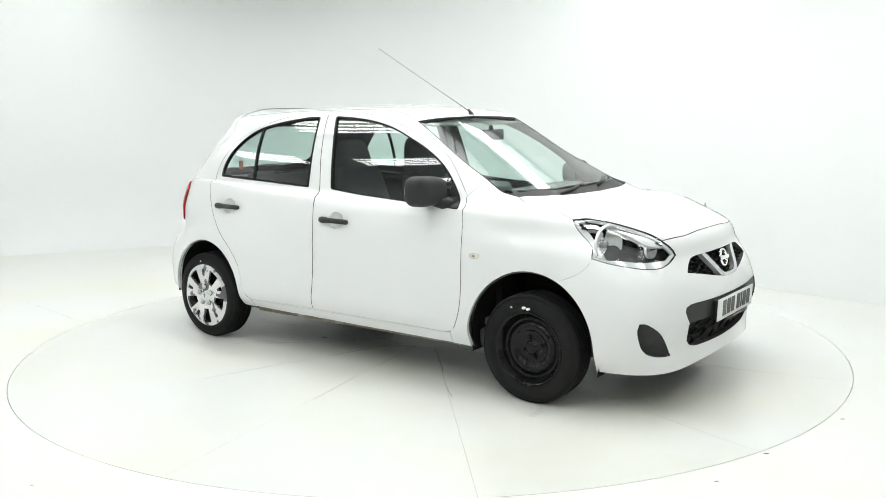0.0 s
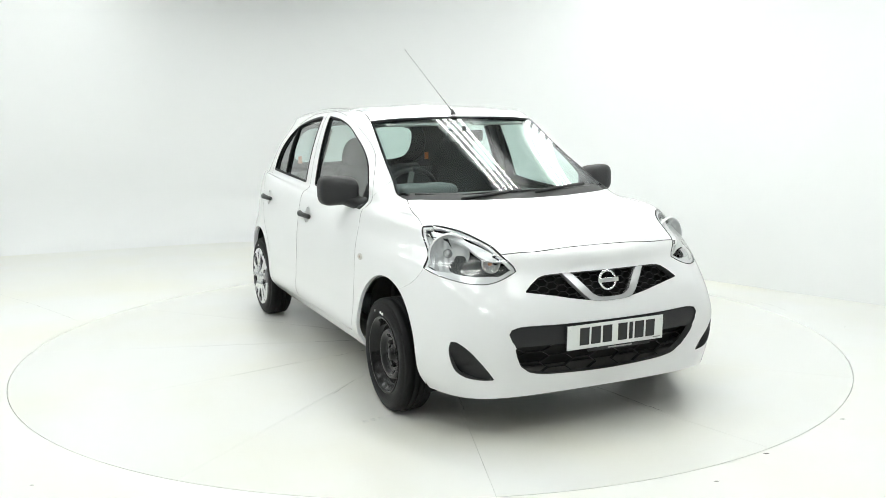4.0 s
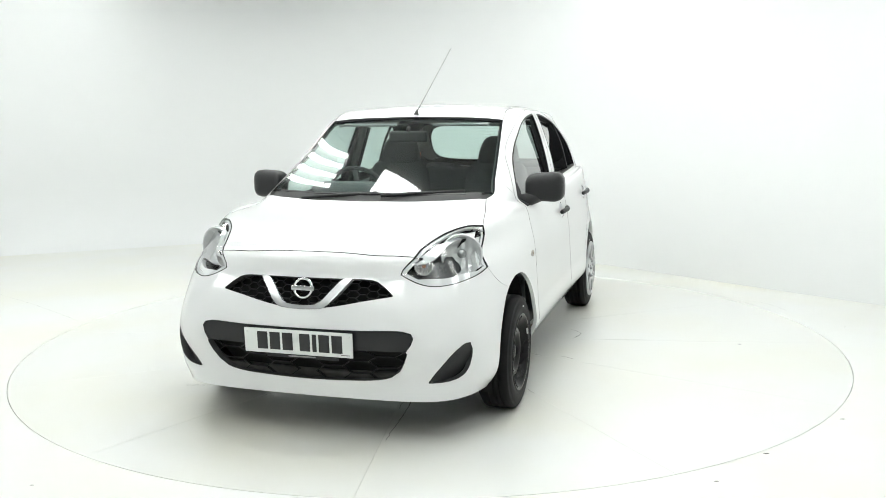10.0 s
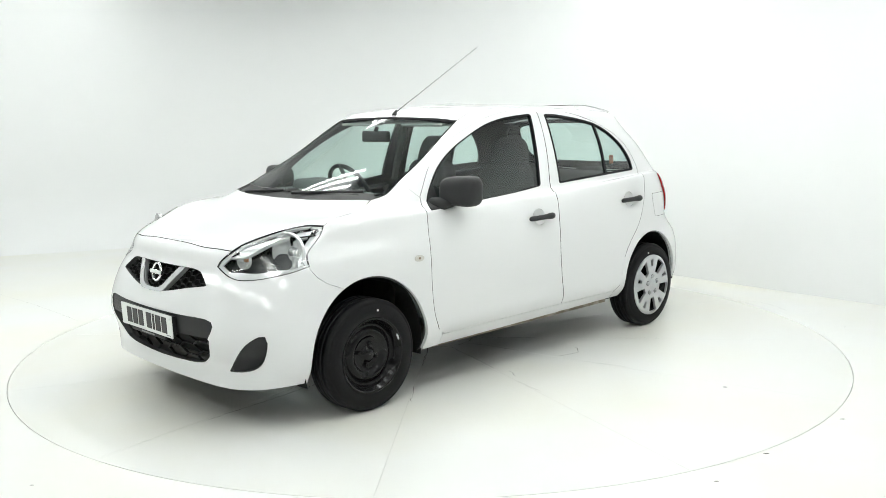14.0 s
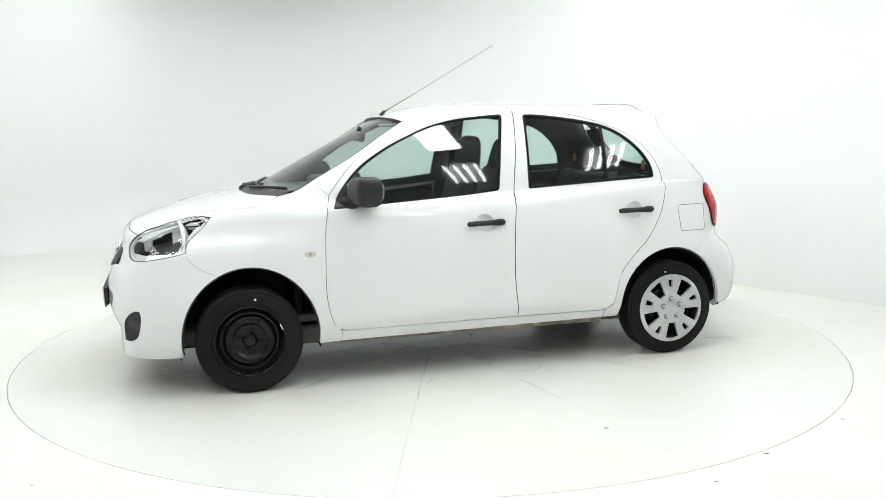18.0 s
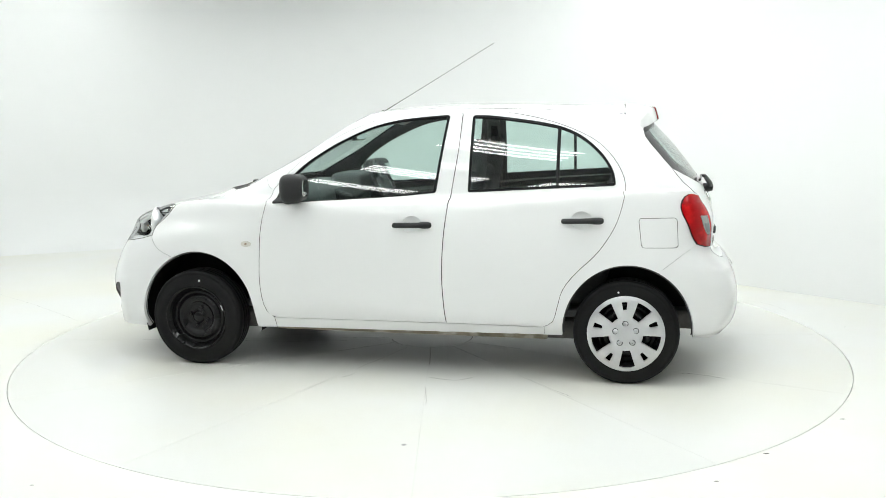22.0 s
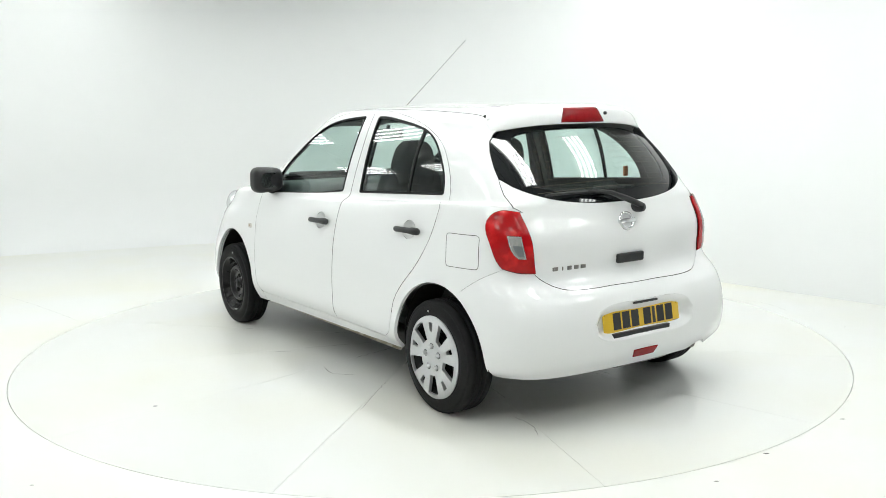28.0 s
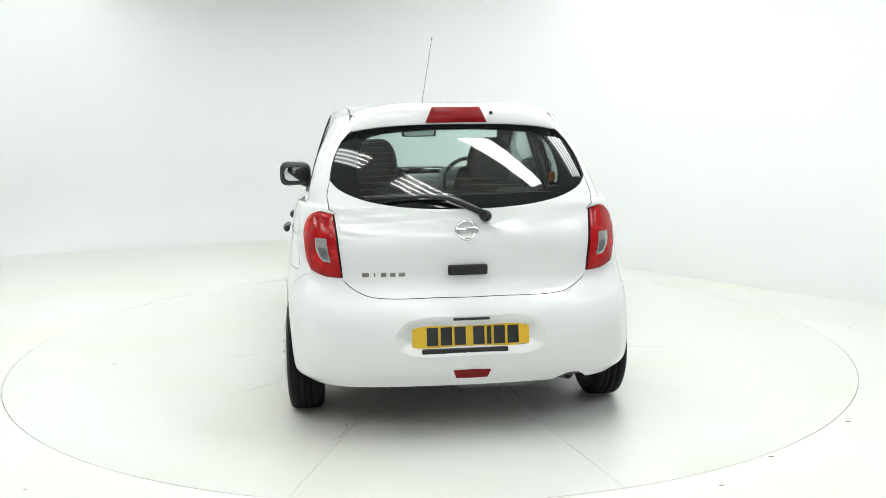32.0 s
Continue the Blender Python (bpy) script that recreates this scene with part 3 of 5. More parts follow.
door_nose, door_arch, b_post, door_tail = side(DOOR_NOSE), side(DOOR_ARCH), side(B_POST), side(DOOR_TAIL)
lamp_top_in, lamp_top_out, lamp_back, lamp_low = view(45, LAMP_TOP_IN), view(45, LAMP_TOP_OUT), view(45, LAMP_BACK), view(45, LAMP_LOW)
tail_out, tail_low = view(140, TAIL_OUT), view(140, TAIL_LOW)
top_in, low_in = sample(SKIN, [tail_out[-1], tail_low[0]])
tail_in = rear([(top_in[1] + (low_in[1] - top_in[1]) * f, top_in[2] + (low_in[2] - top_in[2]) * f) for f in np.linspace(0, 1, 7)])
bonnet_lip, bonnet_side, bonnet_back = front(BONNET_LIP), above(BONNET_SIDE), above(BONNET_BACK)
screen_low, screen_side, screen_foot, screen_top, gutter = above(SCREEN_LOW), above(SCREEN_SIDE), above(SCREEN_FOOT), front(SCREEN_TOP), above(GUTTER)
gate_side, glass_side, glass_top, glass_low, gate_low = rear(GATE_SIDE), rear(GLASS_SIDE), rear(GLASS_TOP), rear(GLASS_LOW), rear(GATE_LOW)
nose_cut, tail_cut = side(NOSE_CUT), side(TAIL_CUT)
sill_front, sill_back = side([(0.742, 0.289), (0.742, 0.226)]), side([(-0.80, 0.291), (-0.80, 0.236)])
arch_front_rear = arc(1.215, 0.275, 0.357, 0.383, 184, 64)
arch_front_nose = arc(1.215, 0.275, 0.357, 0.383, -13, 64)
arch_rear_front = arc(-1.236, 0.275, 0.340, 0.360, -3, 117)
arch_rear_tail = arc(-1.236, 0.275, 0.340, 0.360, 182, 117)
window_front = outline(*[side(r, 0.02) for r in WINDOW_FRONT])
window_rear = outline(*[side(r, 0.02) for r in WINDOW_REAR])
lamp_loop = outline(lamp_top_in, lamp_top_out, lamp_back, lamp_low)
tail_loop = outline(tail_out, tail_in, tail_low)
screen_loop = outline(screen_low[::-1], screen_foot[len(screen_foot) // 2:], screen_side, screen_top[::-1])
rear_glass_loop = outline(glass_top, glass_side[::-1], glass_low[::-1])
grille_loop = outline(front([(0.0, 0.722), (0.278, 0.720), (0.311, 0.717), (0.336, 0.710), (0.377, 0.684), (0.410, 0.657)]),
                      front([(0.408, 0.653), (0.292, 0.634), (0.210, 0.618), (0.129, 0.604), (0.0, 0.592)]))
intake_loop = outline(front([(0.0, 0.511), (0.252, 0.511), (0.467, 0.511), (0.501, 0.502), (0.513, 0.482), (0.502, 0.451), (0.481, 0.420)]),
                      front([(0.487, 0.413), (0.468, 0.367), (0.443, 0.325), (0.402, 0.295), (0.336, 0.280), (0.177, 0.271), (0.0, 0.267)]))
fog_loop = outline(view(35, [(-0.605, 0.274), (-0.562, 0.340), (-0.505, 0.409), (-0.444, 0.447), (-0.418, 0.447), (-0.408, 0.416), (-0.419, 0.353), (-0.439, 0.314),
                             (-0.477, 0.289), (-0.541, 0.274), (-0.600, 0.271)]))
recess_loop = outline(rear([(0.0, 0.548), (0.219, 0.545), (0.300, 0.520), (0.335, 0.472), (0.322, 0.415), (0.262, 0.385), (0.0, 0.380)]))


def disc_loop(x, z, rx, rz=None, n=28):
    return outline(on_skin(90, [(-(x + rx * math.cos(2 * math.pi * k / n)), z + (rz or rx) * math.sin(2 * math.pi * k / n)) for k in range(n)]))


cup_front, cup_rear = disc_loop(-0.070, 0.832, 0.053, 0.045), disc_loop(-0.990, 0.866, 0.053, 0.045)
flap_loop = outline(side([(-1.305, 0.880), (-1.463, 0.880)]), side([(-1.471, 0.8785), (-1.4785, 0.872), (-1.482, 0.862)], 0.006), side([(-1.482, 0.862), (-1.488, 0.742)]),
                    side([(-1.4875, 0.734), (-1.482, 0.7265), (-1.472, 0.724)], 0.006), side([(-1.472, 0.724), (-1.318, 0.726)]), side([(-1.309, 0.7275), (-1.302, 0.735), (-1.299, 0.745)], 0.006),
                    side([(-1.299, 0.745), (-1.285, 0.862)]), side([(-1.2865, 0.871), (-1.293, 0.878), (-1.305, 0.880)], 0.006))

# panels
V0 = [(u, 0.0) for u in np.linspace(0, 1, 121)]
floor_nose = [p for p in V0 if p[0] < arch_front_nose[0][0] - 0.004]
floor_tail = [p for p in V0 if p[0] > arch_rear_tail[0][0] + 0.004]
bonnet = skin_part("bonnet", both_halves(sheet(outline(bonnet_lip, lamp_top_out, bonnet_side, bonnet_back), gap=0.0042)), PAINT, car)
front_bumper = skin_part("front_bumper", both_halves(sheet(
    outline(floor_nose, arch_front_nose, nose_cut, lamp_low, lamp_top_in, bonnet_lip[::-1]), [grille_loop, intake_loop, fog_loop], depth=0.03, gap=0.0004)), PAINT, car)
wings = pair("front_wing", sheet(outline(door_nose[:-3], sill_front, side([(0.742, 0.226), (0.858, 0.222)]), arch_front_rear, nose_cut, lamp_back[::-1],
                                         bonnet_side, screen_foot), depth=0.02, gap=0.0007), PAINT, car)
front_doors = pair("front_door", sheet(outline(door_nose, side([(0.679, 0.288), (-0.262, 0.292)]), b_post[::-1], door_arch[::-1]), [window_front, cup_front], gap=0.0022), PAINT, car)
rear_doors = pair("rear_door", sheet(outline(b_post, side([(-0.262, 0.292), (-0.794, 0.292)]), door_tail[::-1]), [window_rear, cup_rear], gap=0.0022), PAINT, car)
body_loop = outline(door_arch, door_tail, sill_back, side([(-0.80, 0.236), (-0.893, 0.238)]), arch_rear_front, tail_cut, tail_out, gate_side, glass_side,
                    gutter[::-1], screen_side[::-1])
body_left = skin_part("body_side", sheet(body_loop, [flap_loop], depth=0.02, gap=0.0008), PAINT, car)
skin_part("body_side", other_side(sheet(body_loop, depth=0.02, gap=0.0008)), PAINT, car)
pair("sill", sheet(outline(sill_front, side([(0.742, 0.226), (-0.80, 0.236)]), sill_back[::-1], side([(-0.80, 0.291), (-0.262, 0.292), (0.742, 0.289)])), depth=0.03), PAINT, car)
roof = skin_part("roof", both_halves(sheet(outline(screen_top, gutter, above([(-1.20, 0.492), (-1.20, 0.0)]), [(1.0, v) for v in (0.97, 1.0)],
                                                   [(u, 1.0) for u in np.linspace(1, 0, 40)], [(0.0, 0.97)]), gap=0.005)), PAINT, car)
tailgate = skin_part("tailgate", both_halves(sheet(outline(glass_low, gate_side[::-1], tail_in, gate_low), gap=0.0036)), PAINT, car)


def spoiler_shape():
    """A roof spoiler: stations across the car, each a wedge from the roof to a blunt rear edge and back under to the glass."""
    rows, verts, faces = [], [], []
    for f in np.linspace(-1, 1, 45):
        y, g = 0.508 * abs(f), abs(f)
        a = skin_point("top", -1.20, y * (1 - 0.07 * g ** 6), 0.003)[0]
        b = skin_point("top", -1.255, y * (0.995 - 0.035 * g ** 6), 0.003)[0]
        drop = 0.080 * g ** 5
        back = 0.070 * g ** 2 + 0.03 * g ** 12
        top, low = 1.4535 - drop, 1.376 - 0.036 * g ** 3
        line = [(a.x, a.z), (b.x, b.z), (-1.315 + back * 0.8, (b.z + top) / 2 + 0.003), (-1.354 + back, top + 0.001), (-1.362 + back, top - 0.003), (-1.367 + back, top - 0.010),
                (-1.376 + back, (top + low) / 2), (-1.385 + back, low + 0.006), (-1.384 + back, low), (-1.376 + back, low - 0.002), (-1.320 + back * 0.8, low + 0.006)]
        inset = [0.07, 0.04] + [0.0] * (len(line) - 2)
        rows.append([(x, math.copysign(y * (1 - k * g ** 6), f), z) for (x, z), k in zip(line, inset)])
    n = len(rows[0])
    for r in rows:
        verts += r
    for i in range(len(rows) - 1):
        faces += [(i * n + j, (i + 1) * n + j, (i + 1) * n + j + 1, i * n + j + 1) for j in range(n - 1)]
    faces += [tuple(range(n)), tuple(reversed(range((len(rows) - 1) * n, len(rows) * n)))]
    bm = bmesh.new()
    vs = [bm.verts.new(v) for v in verts]
    for q in faces:
        bm.faces.new([vs[k] for k in q])
    bmesh.ops.recalc_face_normals(bm, faces=bm.faces[:])
    return bm


spoiler = part("spoiler", spoiler_shape(), PAINT, car, "white roof spoiler over the rear glass")
notched = []
for u, v in floor_tail:
    y = sample(SKIN, [(u, 0.0)])[0][1]
    notched.append((u, 0.021 * math.sqrt(max(0.0, 1 - ((y - 0.455) / 0.062) ** 2))))
half = [sheet(outline(run, gate_low[::-1], tail_low, tail_cut[::-1], arch_rear_tail[::-1]), [recess_loop], depth=0.03, gap=0.0004) for run in (floor_tail, notched)]
half[1] = other_side(half[1])
count = len(half[0][0])
rear_bumper = skin_part("rear_bumper", (half[0][0] + half[1][0], half[0][1] + [tuple(count + k for k in q) for q in half[1][1]], half[0][2] + half[1][2]), PAINT, car)
fuel_flap = skin_part("fuel_flap", sheet(flap_loop, gap=0.002), PAINT, body_left)
brim_points = sample(SKIN, fine(recess_loop, 0.01))


def hollow(p):
    """How far the plate's recess sinks: from nothing at its edge to its flat bed."""
    away = np.array([np.sqrt(((brim_points[brim_points[:, 1] > 0.004] - q) ** 2).sum(1)).min() for q in p])
    t = np.clip(away / 0.05, 0, 1)
    return -0.042 * t * t * (3 - 2 * t)



def bulge(loop, high, wide):
    """A rounded swelling over a loop: nothing at its edge, full height so far inside it."""
    edge = sample(SKIN, fine(loop, 0.008))

    def lift(p):
        away = np.array([np.sqrt(((edge - q) ** 2).sum(1)).min() for q in p])
        return high * np.sqrt(np.clip(1 - (1 - np.clip(away / wide, 0, 1)) ** 2, 0, 1))
    return lift


skin_part("plate_recess", both_halves(sheet(recess_loop, depth=0, gap=0, grid=1, dish=hollow)), PAINT, rear_bumper)

# added dark sheet for the shade in the panel gaps, the openings left free
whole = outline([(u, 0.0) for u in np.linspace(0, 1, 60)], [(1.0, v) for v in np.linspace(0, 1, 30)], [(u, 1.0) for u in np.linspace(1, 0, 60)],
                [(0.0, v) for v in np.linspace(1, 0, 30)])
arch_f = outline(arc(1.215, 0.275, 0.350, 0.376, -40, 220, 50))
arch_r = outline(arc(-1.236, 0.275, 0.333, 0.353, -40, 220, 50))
skin_part("gap_shade_sheet", both_halves(sheet(whole, [grown(screen_loop, -0.02), grown(window_front, -0.012), grown(window_rear, -0.012), grown(rear_glass_loop, 0.006),
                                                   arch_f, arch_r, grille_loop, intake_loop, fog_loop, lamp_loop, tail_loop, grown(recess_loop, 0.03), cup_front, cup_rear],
                                           lift=-0.018, depth=0, grid=4, gap=0)), SEAM_SHADE, car, "dark sheet that stands for the shade in the panel gaps")
skin_part("headlining", both_halves(sheet(outline(screen_top, gutter, above([(-1.20, 0.492), (-1.20, 0.0)]), [(1.0, v) for v in (0.97, 1.0)],
                                                  [(u, 1.0) for u in np.linspace(1, 0, 40)], [(0.0, 0.97)]), lift=-0.045, depth=0, grid=4)), LINING, car, "light grey headlining")

# glass
def barrel(data):
    """A side pane with the even bend of rolled glass."""
    v, f, _ = data
    p = np.array(v)
    lean = np.radians(25.31 + 45.8 * (p[:, 2] - 1.2) - 2.6 * (p[:, 0] + 0.3) ** 2)
    turn = np.radians(-5.6 + 1.47 * (p[:, 0] + 0.3))
    return v, f, [tuple(n) for n in np.stack([np.sin(turn) * np.cos(lean), np.cos(turn) * np.cos(lean), np.sin(lean)], 1)]


windscreen = skin_part("windscreen", both_halves(sheet(grown(screen_loop, -0.014), lift=-0.004, depth=0, gap=0, fair=SCREEN_PANE)), SCREEN_GLASS, car, "green-tinted laminated windscreen")
skin_part("windscreen_border", both_halves(sheet(screen_loop, [grown(screen_loop, -0.014)], lift=-0.003, depth=0.008, gap=0.0015, fair=SCREEN_PANE)), FRIT, windscreen)
cowl_loop = outline(bonnet_back[::-1], screen_foot[:len(screen_foot) // 2 + 1], screen_low)
skin_part("cowl", both_halves(sheet(cowl_loop, lift=-0.022, depth=0.02, gap=0.001)), MESH_BLACK, car, "black plastic cowl below the windscreen")
clear_loop = outline(rear([(0.0, 1.364), (0.20, 1.362), (0.36, 1.352), (0.418, 1.333), (0.452, 1.285), (0.470, 1.205), (0.466, 1.145), (0.438, 1.108), (0.370, 1.084), (0.20, 1.066), (0.0, 1.062)], 0.015))
rear_glass = skin_part("rear_glass", both_halves(sheet(clear_loop, lift=-0.003, depth=0, gap=-0.002, grid=1, fair=REAR_PANE)), SIDE_GLASS, tailgate)
skin_part("glass_border", both_halves(sheet(rear_glass_loop, [clear_loop], lift=-0.002, depth=0.01, gap=0.0015, grid=1, fair=REAR_PANE)), FRIT, tailgate)
for z in np.arange(1.075, 1.335, 0.026):
    wide = 0.46 - 0.3 * max(z - 1.24, 0)
    wire = np.array([tuple(skin_point(180, -abs(y), z)[0]) for y in np.linspace(-wide, wide, 15)])
    wire[:, 1] = np.linspace(-wide, wide, 15)
    wire = bent_pane(wire, REAR_PANE)
    part("heater_wire", tube([tuple(q) for q in wire], 0.0004, 5), HEATER, tailgate)
for loop, doors, name in ((window_front, front_doors, "front"), (window_rear, rear_doors, "rear")):
    pair("window_seal", sheet(loop, [grown(loop, -0.012)], lift=0.001, depth=0.012, gap=0), SEAL, doors)
    pair("window_glass", barrel(sheet(grown(loop, -0.011), lift=-0.006, depth=0, gap=0)), SIDE_GLASS, doors)
pair("mirror_sail", sheet(outline(side([(0.748, 0.940), (0.722, 1.006), (0.672, 1.066)]), side([(0.672, 1.066), (0.652, 0.945)]), side([(0.652, 0.945), (0.748, 0.940)])),
                          lift=0.003, depth=0.01, gap=0), TRIM, front_doors)
pair("window_divider", sheet(outline(side([(-0.848, 1.360), (-0.845, 1.028)]), side([(-0.845, 1.028), (-0.862, 1.030)]), side([(-0.862, 1.030), (-0.866, 1.354)])),
                             lift=0.0, depth=0.012, gap=0), SEAL, rear_doors)
# door cards seen through the windows
pair("door_card", sheet(outline(side([(0.70, 0.93), (0.70, 0.36), (-0.22, 0.36)]), side([(-0.22, 0.36), (-0.19, 0.985)]), side([(-0.19, 0.985), (0.70, 0.93)])),
                        lift=-0.055, depth=0.03, gap=0, grid=4), DOOR_CARD, front_doors)
pair("door_card", sheet(outline(side([(-0.34, 0.99), (-0.34, 0.36), (-0.80, 0.40)]), side([(-0.80, 0.40), (-1.12, 0.95), (-1.13, 1.03)]), side([(-1.13, 1.03), (-0.34, 0.99)])),
                        lift=-0.055, depth=0.03, gap=0, grid=4), DOOR_CARD, rear_doors)


# handles in their cups
def bowl(cx, cz):
    return lambda p: -0.024 * np.clip(1 - ((p[:, 0] - cx) ** 2 + (p[:, 2] - cz) ** 2) / 0.052 ** 2, 0, 1)


for loop, doors, x, z in ((cup_front, front_doors, -0.070, 0.832), (cup_rear, rear_doors, -0.990, 0.866)):
    pair("handle_cup", sheet(loop, depth=0, gap=-0.002, grid=1, dish=bowl(x, z)), PAINT, doors)
    p, n = skin_point(90, -(x - 0.005), z - 0.003, 0.0)
    for k, door in enumerate(doors):
        xs = (-0.111, -0.109, -0.103, -0.092, -0.075, -0.055, -0.045, 0.0, 0.06, 0.095, 0.104, 0.109, 0.111)
        bm = tube([(x, 0.028 - 0.9 * x * x, -0.020 * x) for x in xs], [0.003, 0.010, 0.0155, 0.0185, 0.0190, 0.0180, 0.0155, 0.0145, 0.0145, 0.0145, 0.0125, 0.008, 0.002], 16)
        for v in bm.verts:
            v.co.y = 0.028 - 0.9 * v.co.x ** 2 + (v.co.y - 0.028 + 0.9 * v.co.x ** 2) * 0.85
        bm.transform(Matrix.Translation(p) @ Matrix.Rotation(0.12, 4, "X"))
        if k:
            bm.transform(Matrix.Diagonal((1, -1, 1, 1)))
            bmesh.ops.reverse_faces(bm, faces=bm.faces[:])
        part("door_handle", bm, TRIM, door, "black grained plastic pull handle")

# side repeaters
for k, wing in enumerate(wings):
    ring = disc_loop(0.899, 0.710, 0.031, 0.016)
    data = sheet(ring, lift=0.004, depth=0.006, gap=0, grid=1)
    lamp = skin_part("side_indicator", other_side(data) if k else data, REPEATER, wing, "small oval clear indicator lamp")
    data = sheet(disc_loop(0.899, 0.710, 0.007, 0.006), lift=0.007, depth=0.003, gap=0, grid=1)
    skin_part("indicator_bulb", other_side(data) if k else data, REPEATER_BULB, wing)

# ---- nose ----
skin_part("grille_back", both_halves(sheet(grille_loop, lift=-0.055, depth=0, gap=-0.01, grid=3)), UNDER, front_bumper)
skin_part("intake_back", both_halves(sheet(intake_loop, lift=-0.075, depth=0, gap=-0.012, grid=3)), UNDER, front_bumper)


def lattice(loop, cell, squash, lift, width, deep):
    """Honeycomb bars over an opening in the nose: verts and faces of both halves."""
    ys = np.array([p[1] for p in sample(SKIN, loop)])
    zs = np.array([p[2] for p in sample(SKIN, loop)])
    ring = list(zip(ys, zs))
    verts, faces = [], []
    seen = set()
    h = cell * squash
    for row in range(-1, 16):
        for k in range(-1, 16):
            cy, cz = 1.5 * cell * k, zs.min() + (row + 0.5 * (k % 2)) * 1.732 * h
            corner = [(cy + cell * math.cos(math.pi / 3 * j), cz + h * math.sin(math.pi / 3 * j)) for j in range(6)]
            for j in range(6):
                a, b = corner[j], corner[(j + 1) % 6]
                key = tuple(sorted(((round(a[0], 4), round(a[1], 4)), (round(b[0], 4), round(b[1], 4)))))
                if key in seen:
                    continue
                seen.add(key)
                if min(a[0], b[0]) < -0.001:
                    continue
                ok = inside(np.array([a[0] + 1e-4, b[0] + 1e-4]), np.array([a[1], b[1]]), ring)
                if not ok.any():
                    continue
                uv = on_skin(0, [a, b])
                p, n = sample(SKIN, uv), sample(NORMAL, uv)
                d = np.array([0, b[0] - a[0], b[1] - a[1]])
                s = np.cross(d / np.linalg.norm(d), [1, 0, 0]) * width / 2
                p = p + n * lift
                i = len(verts)
                for q in (p[0], p[1]):
                    verts += [tuple(q - s), tuple(q + s), tuple(q + s * 1.4 - np.array([deep, 0, 0])), tuple(q - s * 1.4 - np.array([deep, 0, 0]))]
                faces += [(i, i + 1, i + 5, i + 4), (i + 1, i + 2, i + 6, i + 5), (i + 3, i, i + 4, i + 7), (i + 2, i + 3, i + 7, i + 6)]
    return verts, faces


low_band = outline(front([(0.0, 0.416), (0.486, 0.416), (0.467, 0.367), (0.442, 0.325), (0.401, 0.296), (0.336, 0.280), (0.177, 0.271), (0.0, 0.267)]))
for loop, cell, squash, lift, width, name, label in ((grille_loop, 0.030, 0.55, -0.020, 0.0032, "grille_mesh", "black honeycomb upper grille"),
                                                    (low_band, 0.085, 0.36, -0.028, 0.0040, "intake_mesh", "black honeycomb lower intake")):
    data = lattice(loop, cell, squash, lift, width, 0.012)
    part(name, data, MESH_BLACK, front_bumper, label, smooth=False)
    part(name, mirrored(data), MESH_BLACK, front_bumper, label, smooth=False)
band_loop = outline(front([(0.0, 0.510), (0.252, 0.510), (0.467, 0.510), (0.500, 0.501), (0.511, 0.482), (0.500, 0.452), (0.478, 0.420)]), front([(0.478, 0.420), (0.0, 0.420)]))
skin_part("intake_band", both_halves(sheet(band_loop, lift=-0.006, depth=0.035, gap=0.001)), TRIM, front_bumper, "matt black band behind the number plate")
pair("fog_blank", sheet(fog_loop, lift=-0.004, depth=0.02, gap=0.001, grid=1,
                        dish=lambda p: -0.030 * np.clip((p[:, 1] - 0.57) / 0.10, 0, 1) * np.clip((0.41 - p[:, 2]) / 0.08, 0, 1)), TRIM, front_bumper, "black teardrop fog lamp blank")
vee = outline(front([(0.222, 0.722), (0.181, 0.720), (0.124, 0.660), (0.093, 0.626), (0.068, 0.613), (0.0, 0.608)], 0.015),
              front([(0.0, 0.590), (0.076, 0.594), (0.108, 0.600), (0.134, 0.620), (0.222, 0.722)], 0.015))
skin_part("grille_chevron", both_halves(sheet(vee, lift=0.004, depth=0.025, gap=0, grid=1)), SATIN, front_bumper, "satin chrome V-shaped grille trim")


def emblem(parent, m, scale=1.0):
    """A plain ring with a bar across it."""
    ring = part("emblem_ring", lathe([(0.044 * scale, 0), (0.042 * scale, 0.006), (0.036 * scale, 0.008), (0.033 * scale, 0.004), (0.033 * scale, -0.01)], 48, m), CHROME, parent, "plain chrome ring emblem")
    part("emblem_bar", block(0.100 * scale, 0.014, 0.019 * scale, m @ Matrix.Translation((0, 0.004, 0)), 0.003), CHROME, ring)


FACE_FRONT = Matrix.Rotation(radians(-90), 4, "Z")     # the lathe's axis towards the nose
FACE_REAR = Matrix.Rotation(radians(90), 4, "Z")
emblem(car, Matrix.Translation((1.902, 0, 0.678)) @ Matrix.Rotation(radians(-12), 4, "Y") @ FACE_FRONT, 1.10)


def number_plate(parent, m, material, label):
    """A plate with plain bars for its characters; it lies in the xz plane, its face towards +y."""
    plate = part("number_plate", block(0.520, 0.006, 0.111, m, 0.0025), material, parent, label)
    x = 0.196
    for k in range(7):
        w = 0.020 if k == 4 else 0.050
        part("character_bar", block(w, 0.002, 0.079, m @ Matrix.Translation((x - w / 2, 0.0036, 0.002)), 0.0006, 1), INK, plate, smooth=False)
        x -= w + 0.011 + (0.022 if k == 2 else 0)
    part("maker_bar", block(0.04, 0.002, 0.004, m @ Matrix.Translation((-0.225, 0.0036, -0.044)), 0.0005, 1), PALE_INK, plate, smooth=False)
    for x in (0.245, -0.245):
        part("screw_cap", lathe([(0.0, 0.006), (0.004, 0.0055), (0.005, 0.003)], 16, m @ Matrix.Translation((x, 0, 0.038))), material, plate)
    return plate


